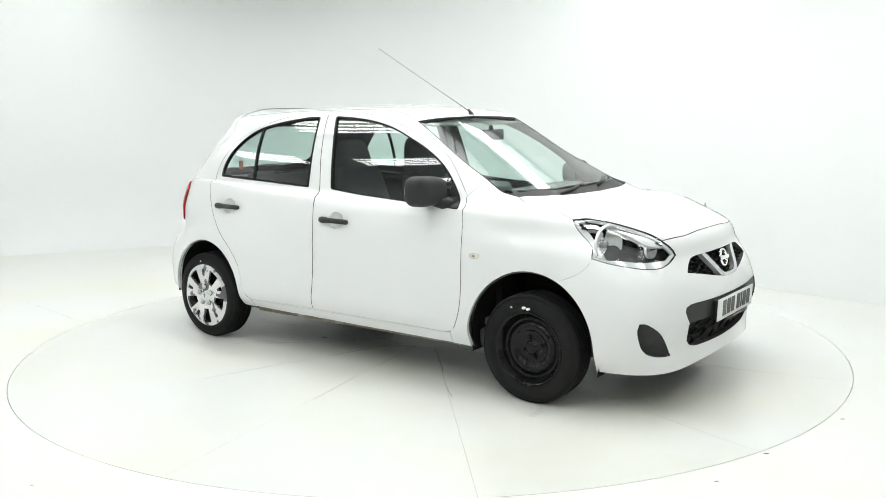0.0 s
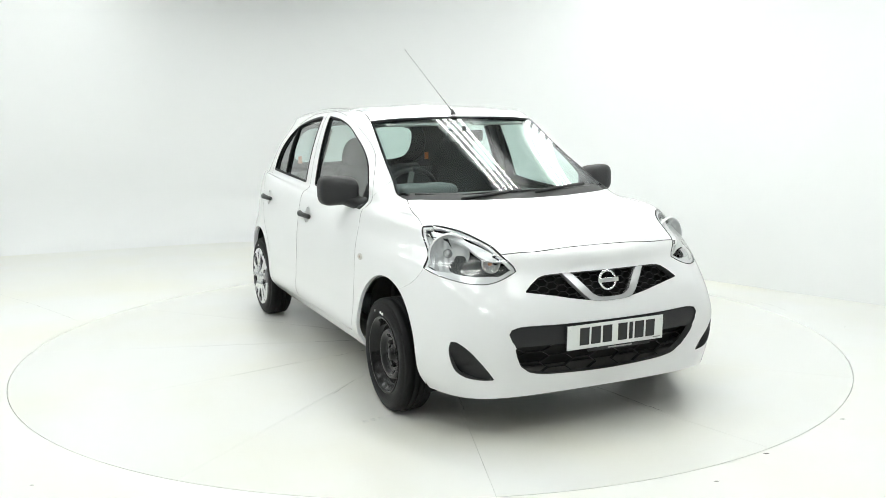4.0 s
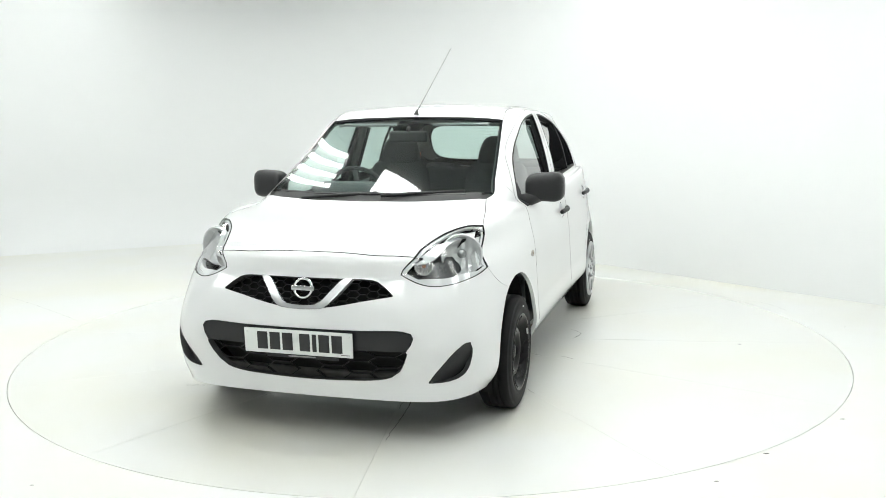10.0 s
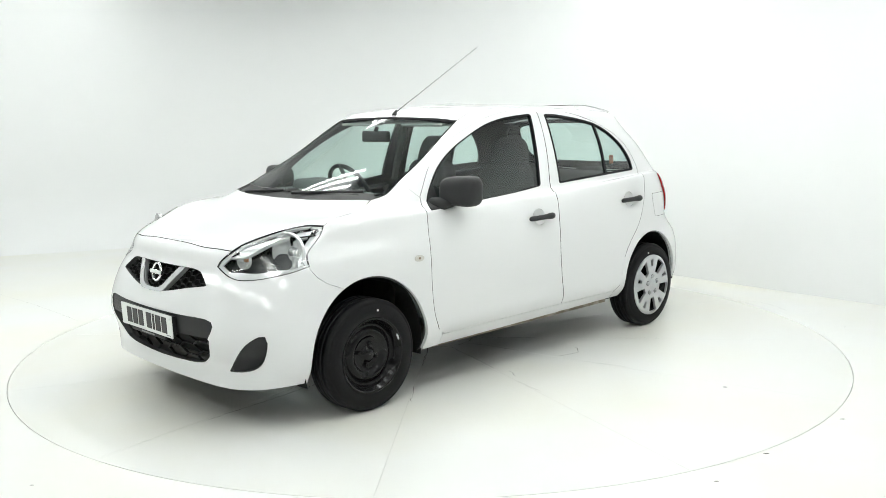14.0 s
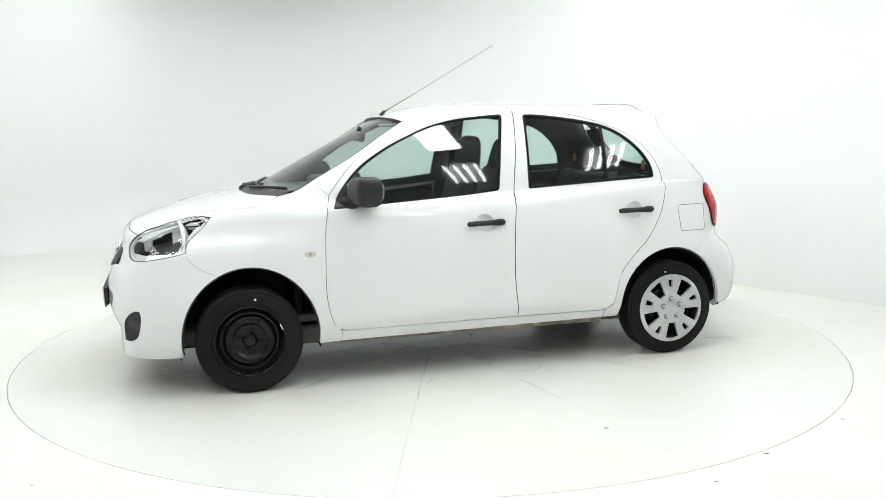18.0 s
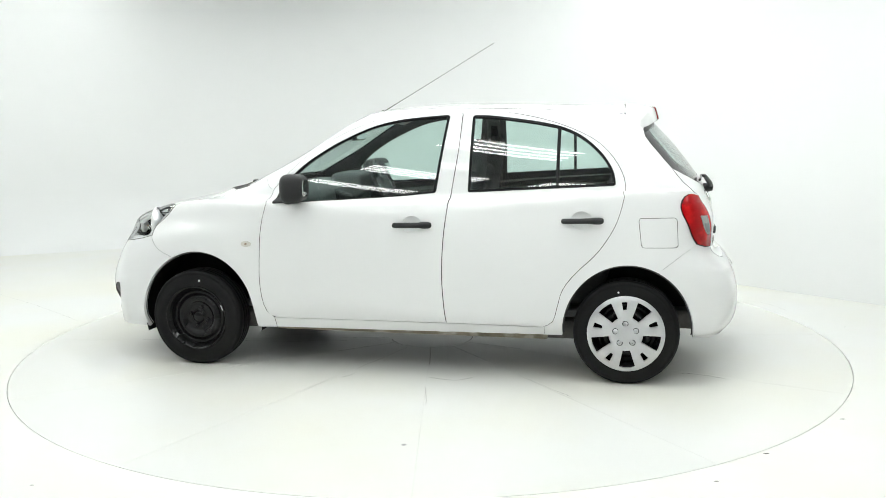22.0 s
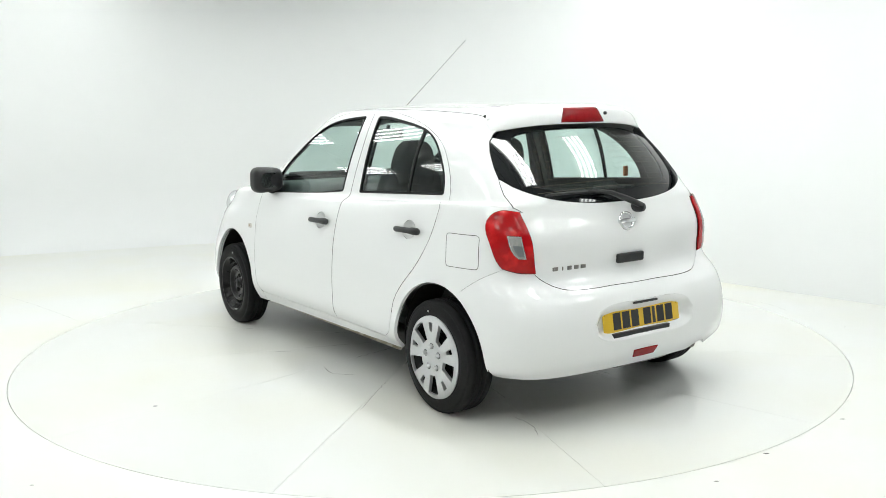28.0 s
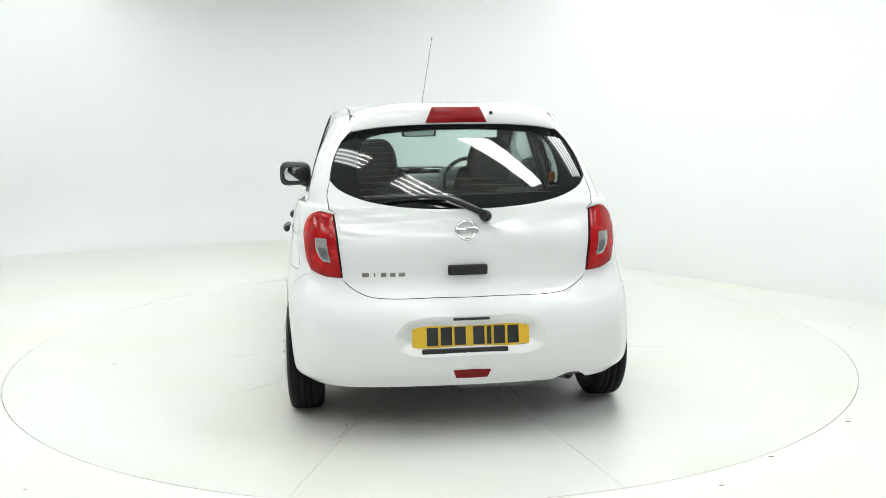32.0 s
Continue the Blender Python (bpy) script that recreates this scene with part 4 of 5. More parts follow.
number_plate(car, Matrix.Translation((1.974, 0.0, 0.449)) @ Matrix.Rotation(radians(2.6), 4, "Y") @ FACE_FRONT, PLATE_WHITE,
                           "white number plate with plain black bars")
part("plate_holder", block(0.010, 0.34, 0.016, Matrix.Translation((1.972, 0.02, 0.386)), 0.003), TRIM, front_bumper)
part("holder_print", block(0.002, 0.13, 0.006, Matrix.Translation((1.9785, 0.02, 0.387)), 0.0005, 1), PALE_INK, front_bumper)
part("plate_backing", block(0.022, 0.505, 0.098, Matrix.Translation((1.960, 0.0, 0.450)), 0.004), TRIM, front_bumper)

# headlamps
for k in (0, 1):
    put = (lambda d: other_side(d)) if k else (lambda d: d)
    lens = skin_part("headlight", put(sheet(lamp_loop, lift=0.002, depth=0, gap=0.002, grid=1)), LENS_GLASS, car, "clear swept-back halogen headlight")
    inner = grown(lamp_loop, -0.016)
    skin_part("lamp_bucket", put(sheet(lamp_loop, lift=-0.100, depth=-0.098, gap=0.003, grid=2)), BUCKET, lens)
    skin_part("chrome_frame", put(sheet(lamp_loop, [grown(lamp_loop, -0.025)], lift=-0.006, depth=0.012, gap=0.004, grid=1)), REFLECTOR, lens)
    skin_part("lamp_gasket", put(sheet(grown(lamp_loop, 0.001), [grown(lamp_loop, -0.003)], lift=0.001, depth=0.02, gap=0, grid=1)), SEAL, lens)

    def bowl_lamp(centre, r, deep, mat, name):
        m = Matrix.Translation(centre) @ Vector((0.965, 0.25, 0.03)).normalized().to_track_quat("Y", "Z").to_matrix().to_4x4()
        bm = lathe([(r * 1.10, -0.012), (r * 1.09, 0.002), (r * 1.03, 0.004), (r, 0.0), (r * 0.95, -deep * 0.25), (r * 0.88, -deep * 0.45), (r * 0.78, -deep * 0.66), (r * 0.66, -deep * 0.80), (r * 0.54, -deep * 0.88), (r * 0.42, -deep * 0.94), (r * 0.30, -deep * 0.98), (0.001, -deep)], 128)
        for v in bm.verts:
            away = math.hypot(v.co.x, v.co.z)
            if 0.2 * r < away < 0.97 * r:
                v.co.y += 0.0028 * math.cos(2 * math.pi * v.co.x / (0.34 * r)) + 0.0016 * math.cos(2 * math.pi * v.co.z / (0.55 * r))
        bm.transform(m)
        bulb = lathe([(r * 0.24, -deep), (r * 0.24, -deep * 0.55), (r * 0.20, -deep * 0.4), (0.001, -deep * 0.32)], 20, m)
        if k:
            for q in (bm, bulb):
                q.transform(Matrix.Diagonal((1, -1, 1, 1)))
                bmesh.ops.reverse_faces(q, faces=q.faces[:])
        part(name, bm, mat, lens)
        return bulb
    part("bulb_shield", bowl_lamp((1.562, 0.632, 0.797), 0.088, 0.050, FACET, "main_reflector"), SATIN, lens)
    part("indicator_bulb", bowl_lamp((1.722, 0.502, 0.764), 0.038, 0.028, FACET, "indicator_reflector"), AMBER, lens)
    blade = outline(view(45, [(-0.93, 0.790), (-0.85, 0.832), (-0.74, 0.866), (-0.64, 0.892), (-0.545, 0.900)]), view(45, [(-0.545, 0.900), (-0.565, 0.868), (-0.66, 0.874), (-0.745, 0.848), (-0.80, 0.816), (-0.85, 0.792), (-0.93, 0.782)]))
    heel = outline(view(45, [(-0.515, 0.895), (-0.530, 0.850), (-0.565, 0.800), (-0.572, 0.752)]), view(45, [(-0.572, 0.752), (-0.600, 0.745), (-0.590, 0.800), (-0.555, 0.868), (-0.515, 0.895)]))
    skin_part("side_blade", put(sheet(heel, lift=-0.016, depth=0.03, gap=0, grid=1)), REFLECTOR, lens)
    skin_part("reflector_blade", put(sheet(blade, lift=-0.014, depth=0.02, gap=0, grid=1)), REFLECTOR, lens)
    low = outline(view(45, [(-0.955, 0.722), (-0.88, 0.706), (-0.78, 0.706), (-0.69, 0.718), (-0.60, 0.737)]), view(45, [(-0.60, 0.737), (-0.70, 0.735), (-0.79, 0.724), (-0.88, 0.726), (-0.955, 0.722)]))
    skin_part("lower_blade", put(sheet(low, lift=-0.018, depth=0.02, gap=0, grid=1)), REFLECTOR, lens)

# ---- tail ----
for k in (0, 1):
    put = (lambda d: other_side(d)) if k else (lambda d: d)
    clear = outline(view(140, [(0.518, 0.880), (0.576, 0.877)]), view(140, [(0.576, 0.877), (0.598, 0.780)]), view(140, [(0.598, 0.780), (0.566, 0.783), (0.534, 0.822), (0.518, 0.880)]))
    swell = bulge(tail_loop, 0.011, 0.030)
    lamp = skin_part("tail_light", put(sheet(tail_loop, [clear], lift=0.004, depth=0.03, gap=0.002, grid=1, dish=swell)), RED_LENS, car, "red tail light with a clear reversing lamp")
    skin_part("lamp_gasket", put(sheet(grown(tail_loop, 0.002), [grown(tail_loop, -0.006)], lift=0.002, depth=0.02, gap=0, grid=1)), SEAL, lamp)
    skin_part("reversing_lens", put(sheet(clear, lift=0.003, depth=0.012, gap=0.001, grid=1, dish=swell)), CLEAR_LENS, lamp)
    skin_part("reversing_frame", put(sheet(clear, [grown(clear, -0.0035)], lift=0.0055, depth=0.004, gap=0, grid=1, dish=swell)), SATIN, lamp)
    # dark patch painted for the shadow round the reversing bulb
    slot = outline(view(140, [(0.540, 0.842), (0.582, 0.838)]), view(140, [(0.582, 0.838), (0.593, 0.790), (0.566, 0.793), (0.540, 0.842)]))
    skin_part("bulb_shadow", put(sheet(slot, lift=0.0045, depth=0.001, gap=0, grid=1, dish=swell)), RECESS_SHADE, lamp)
bm = bmesh.new()
lamp_rows = []
for f in np.linspace(-1, 1, 13):
    ring_ = []
    for x, y, z in ((-1.340, 0.112, 1.4555), (-1.361, 0.114, 1.4540), (-1.3680, 0.116, 1.446), (-1.3850, 0.143, 1.388), (-1.3840, 0.145, 1.381), (-1.37, 0.145, 1.379)):
        ring_.append(bm.verts.new((x - 0.004 + 0.005 * f * f, y * f, z + 0.001)))
    lamp_rows.append(ring_)
for p, q in zip(lamp_rows, lamp_rows[1:]):
    for k in range(6):
        bm.faces.new((p[k], p[(k + 1) % 6], q[(k + 1) % 6], q[k]))
bm.faces.new(lamp_rows[0])
bm.faces.new(lamp_rows[-1][::-1])
bmesh.ops.recalc_face_normals(bm, faces=bm.faces[:])
part("brake_light", bm, DARK_RED, spoiler, "red high-level brake light")
part("washer_jet", lathe([(0.001, 0.012), (0.008, 0.010), (0.009, 0.0)], 16, Matrix.Translation((-1.366, -0.168, 1.425)) @ FACE_REAR), TRIM, spoiler)
emblem(car, Matrix.Translation(skin_point(180, 0.0, 0.910, 0.003)[0]) @ Matrix.Rotation(radians(17), 4, "Y") @ FACE_REAR, 1.08)
latch = part("latch_grip", block(0.022, 0.178, 0.046, Matrix.Translation((-1.717, 0.0, 0.738)) @ Matrix.Rotation(radians(-3), 4, "Y"), 0.010, 3), TRIM, tailgate, "black boot latch grip")
for j, (w, h) in enumerate(((0.036, 0.022), (0.008, 0.022), (0.028, 0.024), (0.028, 0.023), (0.034, 0.022))):
    p, n = skin_point(180, -(0.452 - 0.040 * j), 0.722, 0.002)
    part("badge_bar", block(0.006, w * 0.85, h * 0.8, Matrix.Translation(p), 0.002), GREY_METAL, tailgate)
number_plate(car, Matrix.Translation((-1.800, 0.0, 0.457)) @ Matrix.Rotation(radians(9), 4, "Y") @ FACE_REAR, PLATE_YELLOW,
                          "yellow number plate with plain black bars")
part("plate_holder", block(0.020, 0.38, 0.020, Matrix.Translation((-1.826, 0.03, 0.3995)), 0.003), TRIM, rear_bumper)
part("plate_lamp", block(0.03, 0.16, 0.010, Matrix.Translation((-1.812, 0.0, 0.538)), 0.003), TRIM, rear_bumper)
fog = outline(rear([(0.0, 0.314), (0.083, 0.312)], 0.02), rear([(0.083, 0.312), (0.070, 0.274)], 0.02), rear([(0.070, 0.274), (0.0, 0.272)], 0.02))
skin_part("rear_fog_reflector", both_halves(sheet(fog, lift=0.004, depth=0.015, gap=0, grid=1)), DARK_RED, rear_bumper, "red rear fog reflector")
part("exhaust_tip", lathe([(0.024, -0.25), (0.026, 0.0), (0.022, 0.0), (0.021, -0.1), (0.0, -0.1)], 28,
                          Matrix.Translation((-1.73, -0.455, 0.245)) @ Matrix.Rotation(radians(14), 4, "Y") @ FACE_REAR), GREY_METAL, car, "dull steel exhaust tip")

# wipers, aerial
def on_glass(x, y, lift):
    p, n = skin_point("top", x, abs(y), lift)
    return Vector((p.x, p.y if y >= 0 else -p.y, p.z))


for foot_at, tip, y0 in (((1.150, -0.36), (1.062, 0.03, 1.022), -0.55), ((1.140, 0.08), (0.975, 0.482, 1.031), -0.06)):
    foot_point, tip = on_glass(*foot_at, 0.0), Vector(tip)
    arm_path = [foot_point, foot_point.lerp(tip, 0.5) + Vector((0.012, 0, 0.004)), tip]
    arm = part("wiper_arm", tube(arm_path, [0.009, 0.009, 0.012], 10), TRIM, car, "black windscreen wiper arm")
    ys = np.linspace(y0, y0 + 0.56, 15)
    blade = np.array([tuple(on_glass(float(np.interp(abs(y), (0.0, 0.30, 0.50, 0.632), (1.105, 1.085, 1.03, 0.955))) - 0.004, y, 0.0)) for y in ys])
    blade = bent_pane(blade, SCREEN_PANE) + np.array([0.004, 0, 0.005])
    part("wiper_blade", tube([tuple(q) for q in blade], 0.007, 8), GLOSSY_BLACK, arm)
rear_arm_pts = []
for y, z, lift in ((-0.085, 0.968, 0.045), (-0.03, 0.995, 0.04), (0.08, 1.035, 0.03), (0.20, 1.050, 0.022)):
    p, n = skin_point(180, -abs(y), z, lift)
    rear_arm_pts.append((p.x, y, p.z))
rear_arm = part("rear_wiper", tube(rear_arm_pts, [0.016, 0.015, 0.011, 0.007], 10), TRIM, car, "black rear wiper arm")
blade = []
for t in np.linspace(0, 1, 12):
    p, n = skin_point(180, -(0.08 + 0.36 * t), 1.047 + 0.004 * math.sin(math.pi * t), 0.014)
    blade.append(p)
part("wiper_blade", tube(blade, 0.007, 8), GLOSSY_BLACK, rear_arm)
part("wiper_cap", lathe([(0.001, 0.03), (0.020, 0.026), (0.026, 0.0), (0.026, -0.03)], 24, Matrix.Translation((-1.688, -0.088, 0.972)) @ FACE_REAR), TRIM, rear_arm)
aerial = part("aerial_base", lathe([(0.016, -0.012), (0.015, 0.0), (0.009, 0.016), (0.006, 0.030), (0.001, 0.031)], 20,
                                   Matrix.Translation((0.318, 0, 1.428)) @ Matrix.Rotation(radians(60), 4, "Y") @ FACE_REAR), TRIM, car, "black aerial base on the roof")
part("aerial_rod", tube([(0.300, 0, 1.445), (0.22, 0, 1.492), (0.10, 0, 1.560), (-0.397, 0, 1.846)], [0.0030, 0.0021, 0.0014, 0.0011], 8), TRIM, aerial, "thin whip aerial")
part("aerial_tip", lathe([(0.001, -0.005), (0.004, 0.0), (0.001, 0.005)], 10, Matrix.Translation((-0.397, 0, 1.846))), TRIM, aerial)

# door mirrors
def rounded_plate(wide, high, thick, r, m):
    """A thin plate in the yz plane with round corners."""
    bm = bmesh.new()
    ring = []
    for cy, cz, a0 in ((1, 1, 0), (-1, 1, 90), (-1, -1, 180), (1, -1, 270)):
        for k in range(7):
            a = radians(a0 + 15 * k)
            ring.append((cy * (wide / 2 - r) + r * math.cos(a), cz * (high / 2 - r) + r * math.sin(a)))
    front_ring, back_ring = ([bm.verts.new((x, y, z)) for y, z in ring] for x in (-thick / 2, thick / 2))
    n = len(ring)
    bm.faces.new(front_ring)
    bm.faces.new(back_ring[::-1])
    for k in range(n):
        bm.faces.new((front_ring[k], front_ring[(k + 1) % n], back_ring[(k + 1) % n], back_ring[k]))
    bmesh.ops.recalc_face_normals(bm, faces=bm.faces[:])
    bm.transform(m)
    return bm


for k, s in enumerate((1, -1)):
    bm = block(0.165, 0.205, 0.164, None, 0.068, 7)
    for v in bm.verts:
        f = (v.co.y / 0.205 + 0.5)
        v.co.z *= 0.88 + 0.14 * f
        v.co.x *= 1.0 - 0.20 * f
        v.co.x -= 0.03 * f
    bm.transform(Matrix.Translation((0.612, 0.832, 1.030)))
    arm = tube([(0.700, 0.695, 0.958), (0.672, 0.735, 0.960), (0.630, 0.800, 0.985)], [0.040, 0.038, 0.036], 14)
    glass = rounded_plate(0.128, 0.090, 0.006, 0.036, Matrix.Translation((0.525, 0.838, 1.031)) @ Matrix.Rotation(radians(8), 4, "Z"))
    if s < 0:
        for q in (bm, arm, glass):
            q.transform(Matrix.Diagonal((1, -1, 1, 1)))
            bmesh.ops.reverse_faces(q, faces=q.faces[:])
    shell = part("door_mirror", bm, TRIM, car, "black grained plastic door mirror")
    part("mirror_arm", arm, TRIM, shell)
    part("mirror_glass", glass, MIRROR, shell, "mirror glass", smooth=False)

# ---- under the car ----
part("underbody", block(2.10, 1.38, 0.10, Matrix.Translation((0.0, 0, 0.245)), 0.02), UNDERSIDE, car, "dusty dark underbody")
part("nose_pan", block(0.50, 1.16, 0.10, Matrix.Translation((1.60, 0, 0.25)), 0.02), UNDERSIDE, car)
part("tail_pan", block(0.42, 1.16, 0.10, Matrix.Translation((-1.52, 0, 0.30)), 0.02), UNDERSIDE, car)
part("silencer", block(0.36, 0.42, 0.14, Matrix.Translation((-1.50, -0.15, 0.24)), 0.05, 4), GREY_METAL, car, "grey exhaust silencer")
for s in (1, -1):
    bm = block(1.56, 0.016, 0.030, Matrix.Translation((-0.03, 0.742 * s, 0.222)), 0.004)
    part("sill_flange", bm, RUST, car, "dirty rust-stained sill flange")
    for cx, rx, rz, name in ((1.215, 0.372, 0.398, "front"), (-1.236, 0.349, 0.369, "rear")):
        verts, faces = [], []
        n = 36
        for y in (0.768, 0.70, 0.45):
            for j in range(n + 1):
                a = radians((-16 if cx > 0 else -3) + (208 if cx > 0 else 186) * j / n)
                verts.append((cx + rx * math.cos(a), y * s, 0.275 + rz * math.sin(a)))
        for r in range(2):
            for j in range(n):
                q = (r * (n + 1) + j, r * (n + 1) + j + 1, (r + 1) * (n + 1) + j + 1, (r + 1) * (n + 1) + j)
                faces.append(q if s < 0 else tuple(reversed(q)))
        faces.append(tuple(2 * (n + 1) + j for j in range(n + 1)))
        part("arch_liner", (verts, faces), UNDER, car, "black wheel arch liner")


# ---- wheels ----
def plain_wheel_parts(parent, cover):
    """Parts of a wheel about the origin, its outer face towards +y."""
    prof = [(0.176, -0.070), (0.190, -0.080), (0.225, -0.0850), (0.252, -0.080), (0.270, -0.068), (0.2775, -0.058), (0.279, -0.040),
            (0.279, -0.033), (0.272, -0.031), (0.272, -0.026), (0.279, -0.024), (0.2795, -0.004), (0.272, -0.002), (0.272, 0.003), (0.2795, 0.005),
            (0.279, 0.025), (0.272, 0.027), (0.272, 0.032), (0.279, 0.034), (0.2785, 0.055), (0.272, 0.070), (0.261, 0.0765), (0.2595, 0.0752), (0.252, 0.080), (0.225, 0.0850),
            (0.204, 0.0838), (0.202, 0.0825), (0.190, 0.080), (0.176, 0.070)]
    part("tyre", lathe(prof, 96), RUBBER, parent, "black road tyre")
    part("valve_mark", lathe([(0.001, 0.0875), (0.005, 0.087), (0.006, 0.083)], 12, Matrix.Translation((0.03, 0, 0.222))), WHITE_MARK, parent)
    rim = part("steel_rim", lathe([(0.168, -0.075), (0.180, -0.078), (0.180, -0.070), (0.165, -0.060), (0.150, -0.02), (0.150, 0.03), (0.162, 0.050), (0.172, 0.060),
                                   (0.180, 0.072), (0.178, 0.078), (0.171, 0.077), (0.166, 0.066), (0.157, 0.055), (0.152, 0.044), (0.146, 0.030),
                                   (0.138, 0.026), (0.128, 0.034), (0.118, 0.046), (0.106, 0.050), (0.092, 0.046), (0.082, 0.034), (0.074, 0.028),
                                   (0.062, 0.030), (0.050, 0.028), (0.034, 0.030), (0.030, 0.044), (0.024, 0.048), (0.001, 0.049)], 72, Matrix.Translation((0, 0.006, 0)) @ Matrix.Diagonal((1.055, 1, 1.055, 1))), STEEL_BLACK, parent, "black pressed-steel wheel")
    for j in range(16):
        a = 2 * math.pi * j / 16
        # black cap that paints the unlit inside of a vent hole
        part("vent_shade_cap", lathe([(0.001, 0.004), (0.011, 0.002), (0.014, -0.006)], 12,
                                   Matrix.Rotation(a, 4, "Y") @ Matrix.Translation((0.131, 0.031, 0)) @ Matrix.Rotation(radians(-40), 4, "Z") @ Matrix.Diagonal((1.0, 1, 1.35, 1))), VENT_BLACK, parent)
    part("brake_drum", lathe([(0.001, 0.0), (0.10, 0.0), (0.12, -0.01), (0.12, -0.06)], 40), GREY_METAL, parent)
    nuts = 5 if cover else 4
    for j in range(nuts):
        a = 2 * math.pi * j / nuts + math.pi / 2
        r = 0.056
        part("wheel_nut", lathe([(0.001, 0.015), (0.008, 0.014), (0.011, 0.010), (0.0125, -0.004)], 6 if not cover else 18,
                                Matrix.Translation((r * math.cos(a), 0.096 if cover else 0.032, r * math.sin(a)))), SILVER if cover else STEEL_BLACK, parent)
        # flat dark disc paints the shade of the recess round each nut
        if cover:
            part("nut_recess_shade", lathe([(0.001, 0.0), (0.0165, 0.0)], 18, Matrix.Translation((r * math.cos(a), 0.0948, r * math.sin(a)))), RECESS_SHADE, parent)
    if cover:
        def ring(r0, r1, a0, a1):
            n = 7
            return [(r1 * math.cos(t), r1 * math.sin(t)) for t in np.linspace(a0, a1, n)] + [(r0 * math.cos(t), r0 * math.sin(t)) for t in np.linspace(a1 - 0.02, a0 + 0.02, n)]
        holes = []
        for j in range(5):
            a = 2 * math.pi * j / 5 + math.pi / 2
            holes.append(ring(0.114, 0.154, a - 0.088, a + 0.088))
            holes.append(ring(0.080, 0.162, a + math.pi / 5 - 0.235, a + math.pi / 5 + 0.235))
        outer = [(0.181 * math.cos(t), 0.181 * math.sin(t)) for t in np.linspace(0, 2 * math.pi, 97)[:-1]]
        pts = [(r * math.cos(t), r * math.sin(t)) for r in (0.02, 0.04, 0.055, 0.07, 0.085, 0.10, 0.115, 0.13, 0.145, 0.165, 0.172) for t in np.linspace(0, 2 * math.pi, 61)[:-1]]
        keep = []
        for p in pts:
            if not any(inside(p[0], p[1], h)[0] for h in holes) and min(min((p[0] - q[0]) ** 2 + (p[1] - q[1]) ** 2 for q in h) for h in holes) > 2e-5:
                keep.append(p)
        v2, tri = cut_flat(outer, holes, keep)

        def face_y(x, z):
            r = math.hypot(x, z)
            t = math.atan2(z, x) - math.pi / 2
            rib = 0.004 * math.cos(5 * t) * min(max((r - 0.06) / 0.05, 0), 1)
            base = np.interp(r, [0, 0.035, 0.045, 0.065, 0.10, 0.15, 0.168, 0.175, 0.181], [0.090, 0.089, 0.085, 0.084, 0.089, 0.090, 0.086, 0.083, 0.079])
            return base + 0.008 - rib * 0.6
        verts = [(x * 1.12, face_y(x, z), z * 1.12) for x, z in v2]
        faces = [tuple(int(i) for i in t) for t in tri]
        fixed = []
        for t in faces:
            a, b, c = (Vector(verts[i]) for i in t)
            fixed.append(t if (b - a).cross(c - a).y > 0 else (t[0], t[2], t[1]))
        seen = {(t[i], t[(i + 1) % 3]) for t in fixed for i in range(3)}
        for i, j in [e for e in seen if (e[1], e[0]) not in seen]:
            k = len(verts)
            verts += [verts[i], verts[j], (verts[j][0], verts[j][1] - 0.018, verts[j][2]), (verts[i][0], verts[i][1] - 0.018, verts[i][2])]
            fixed.append((k + 1, k, k + 3, k + 2))
        part("wheel_cover", (verts, fixed), cover, parent, "silver plastic multi-spoke wheel cover" if cover is SILVER else "scuffed silver wheel cover with peeling finish")


for x, cover_l, cover_r in ((1.226, None, None), (-1.229, SILVER, SCUFFED)):
    for s, cover in ((1, cover_l), (-1, cover_r)):
        wheel = new("wheel")
        wheel.parent = car
        wheel["label"] = "black steel wheel with a black tyre" if cover is None else "wheel with a silver cover and black tyre"
        plain_wheel_parts(wheel, cover)
        turn = Matrix.Rotation(radians(0 if s > 0 else 180), 4, "Z")
        lean = Matrix.Rotation(radians((-16 if s > 0 else 17) if cover is None else 3), 4, "Y")
        if cover is None and s > 0:
            part("balance_weight", block(0.012, 0.008, 0.034, Matrix.Rotation(radians(-142), 4, "Y") @ Matrix.Translation((0.178, 0.078, 0)), 0.003), SATIN, wheel)
        wheel.matrix_basis = Matrix.Translation((x, (0.752 if x > 0 else 0.738) * s, 0.2700 if x > 0 else 0.2710)) @ turn @ lean
        if cover is None and s < 0:
            for dx, dz in ((-0.062, 0.150), (-0.040, 0.160)):
                part("chalk_mark", lathe([(0.001, 0.003), (0.010, 0.002), (0.012, -0.002)], 12, Matrix.Translation((dx, 0.083, dz + 0.045)) @ Matrix.Diagonal((1.2, 1, 0.7, 1))), WHITE_MARK, wheel)

# ---- cabin ----
def rounded(sx, sy, sz, m, bevel, taper=0.0, lean=0.0):
    bm = block(sx, sy, sz, None, bevel, 4)
    for v in bm.verts:
        f = v.co.z / sz + 0.5
        v.co.y *= 1 - taper * f
        v.co.x += lean * f
    bm.transform(m)
    return bm


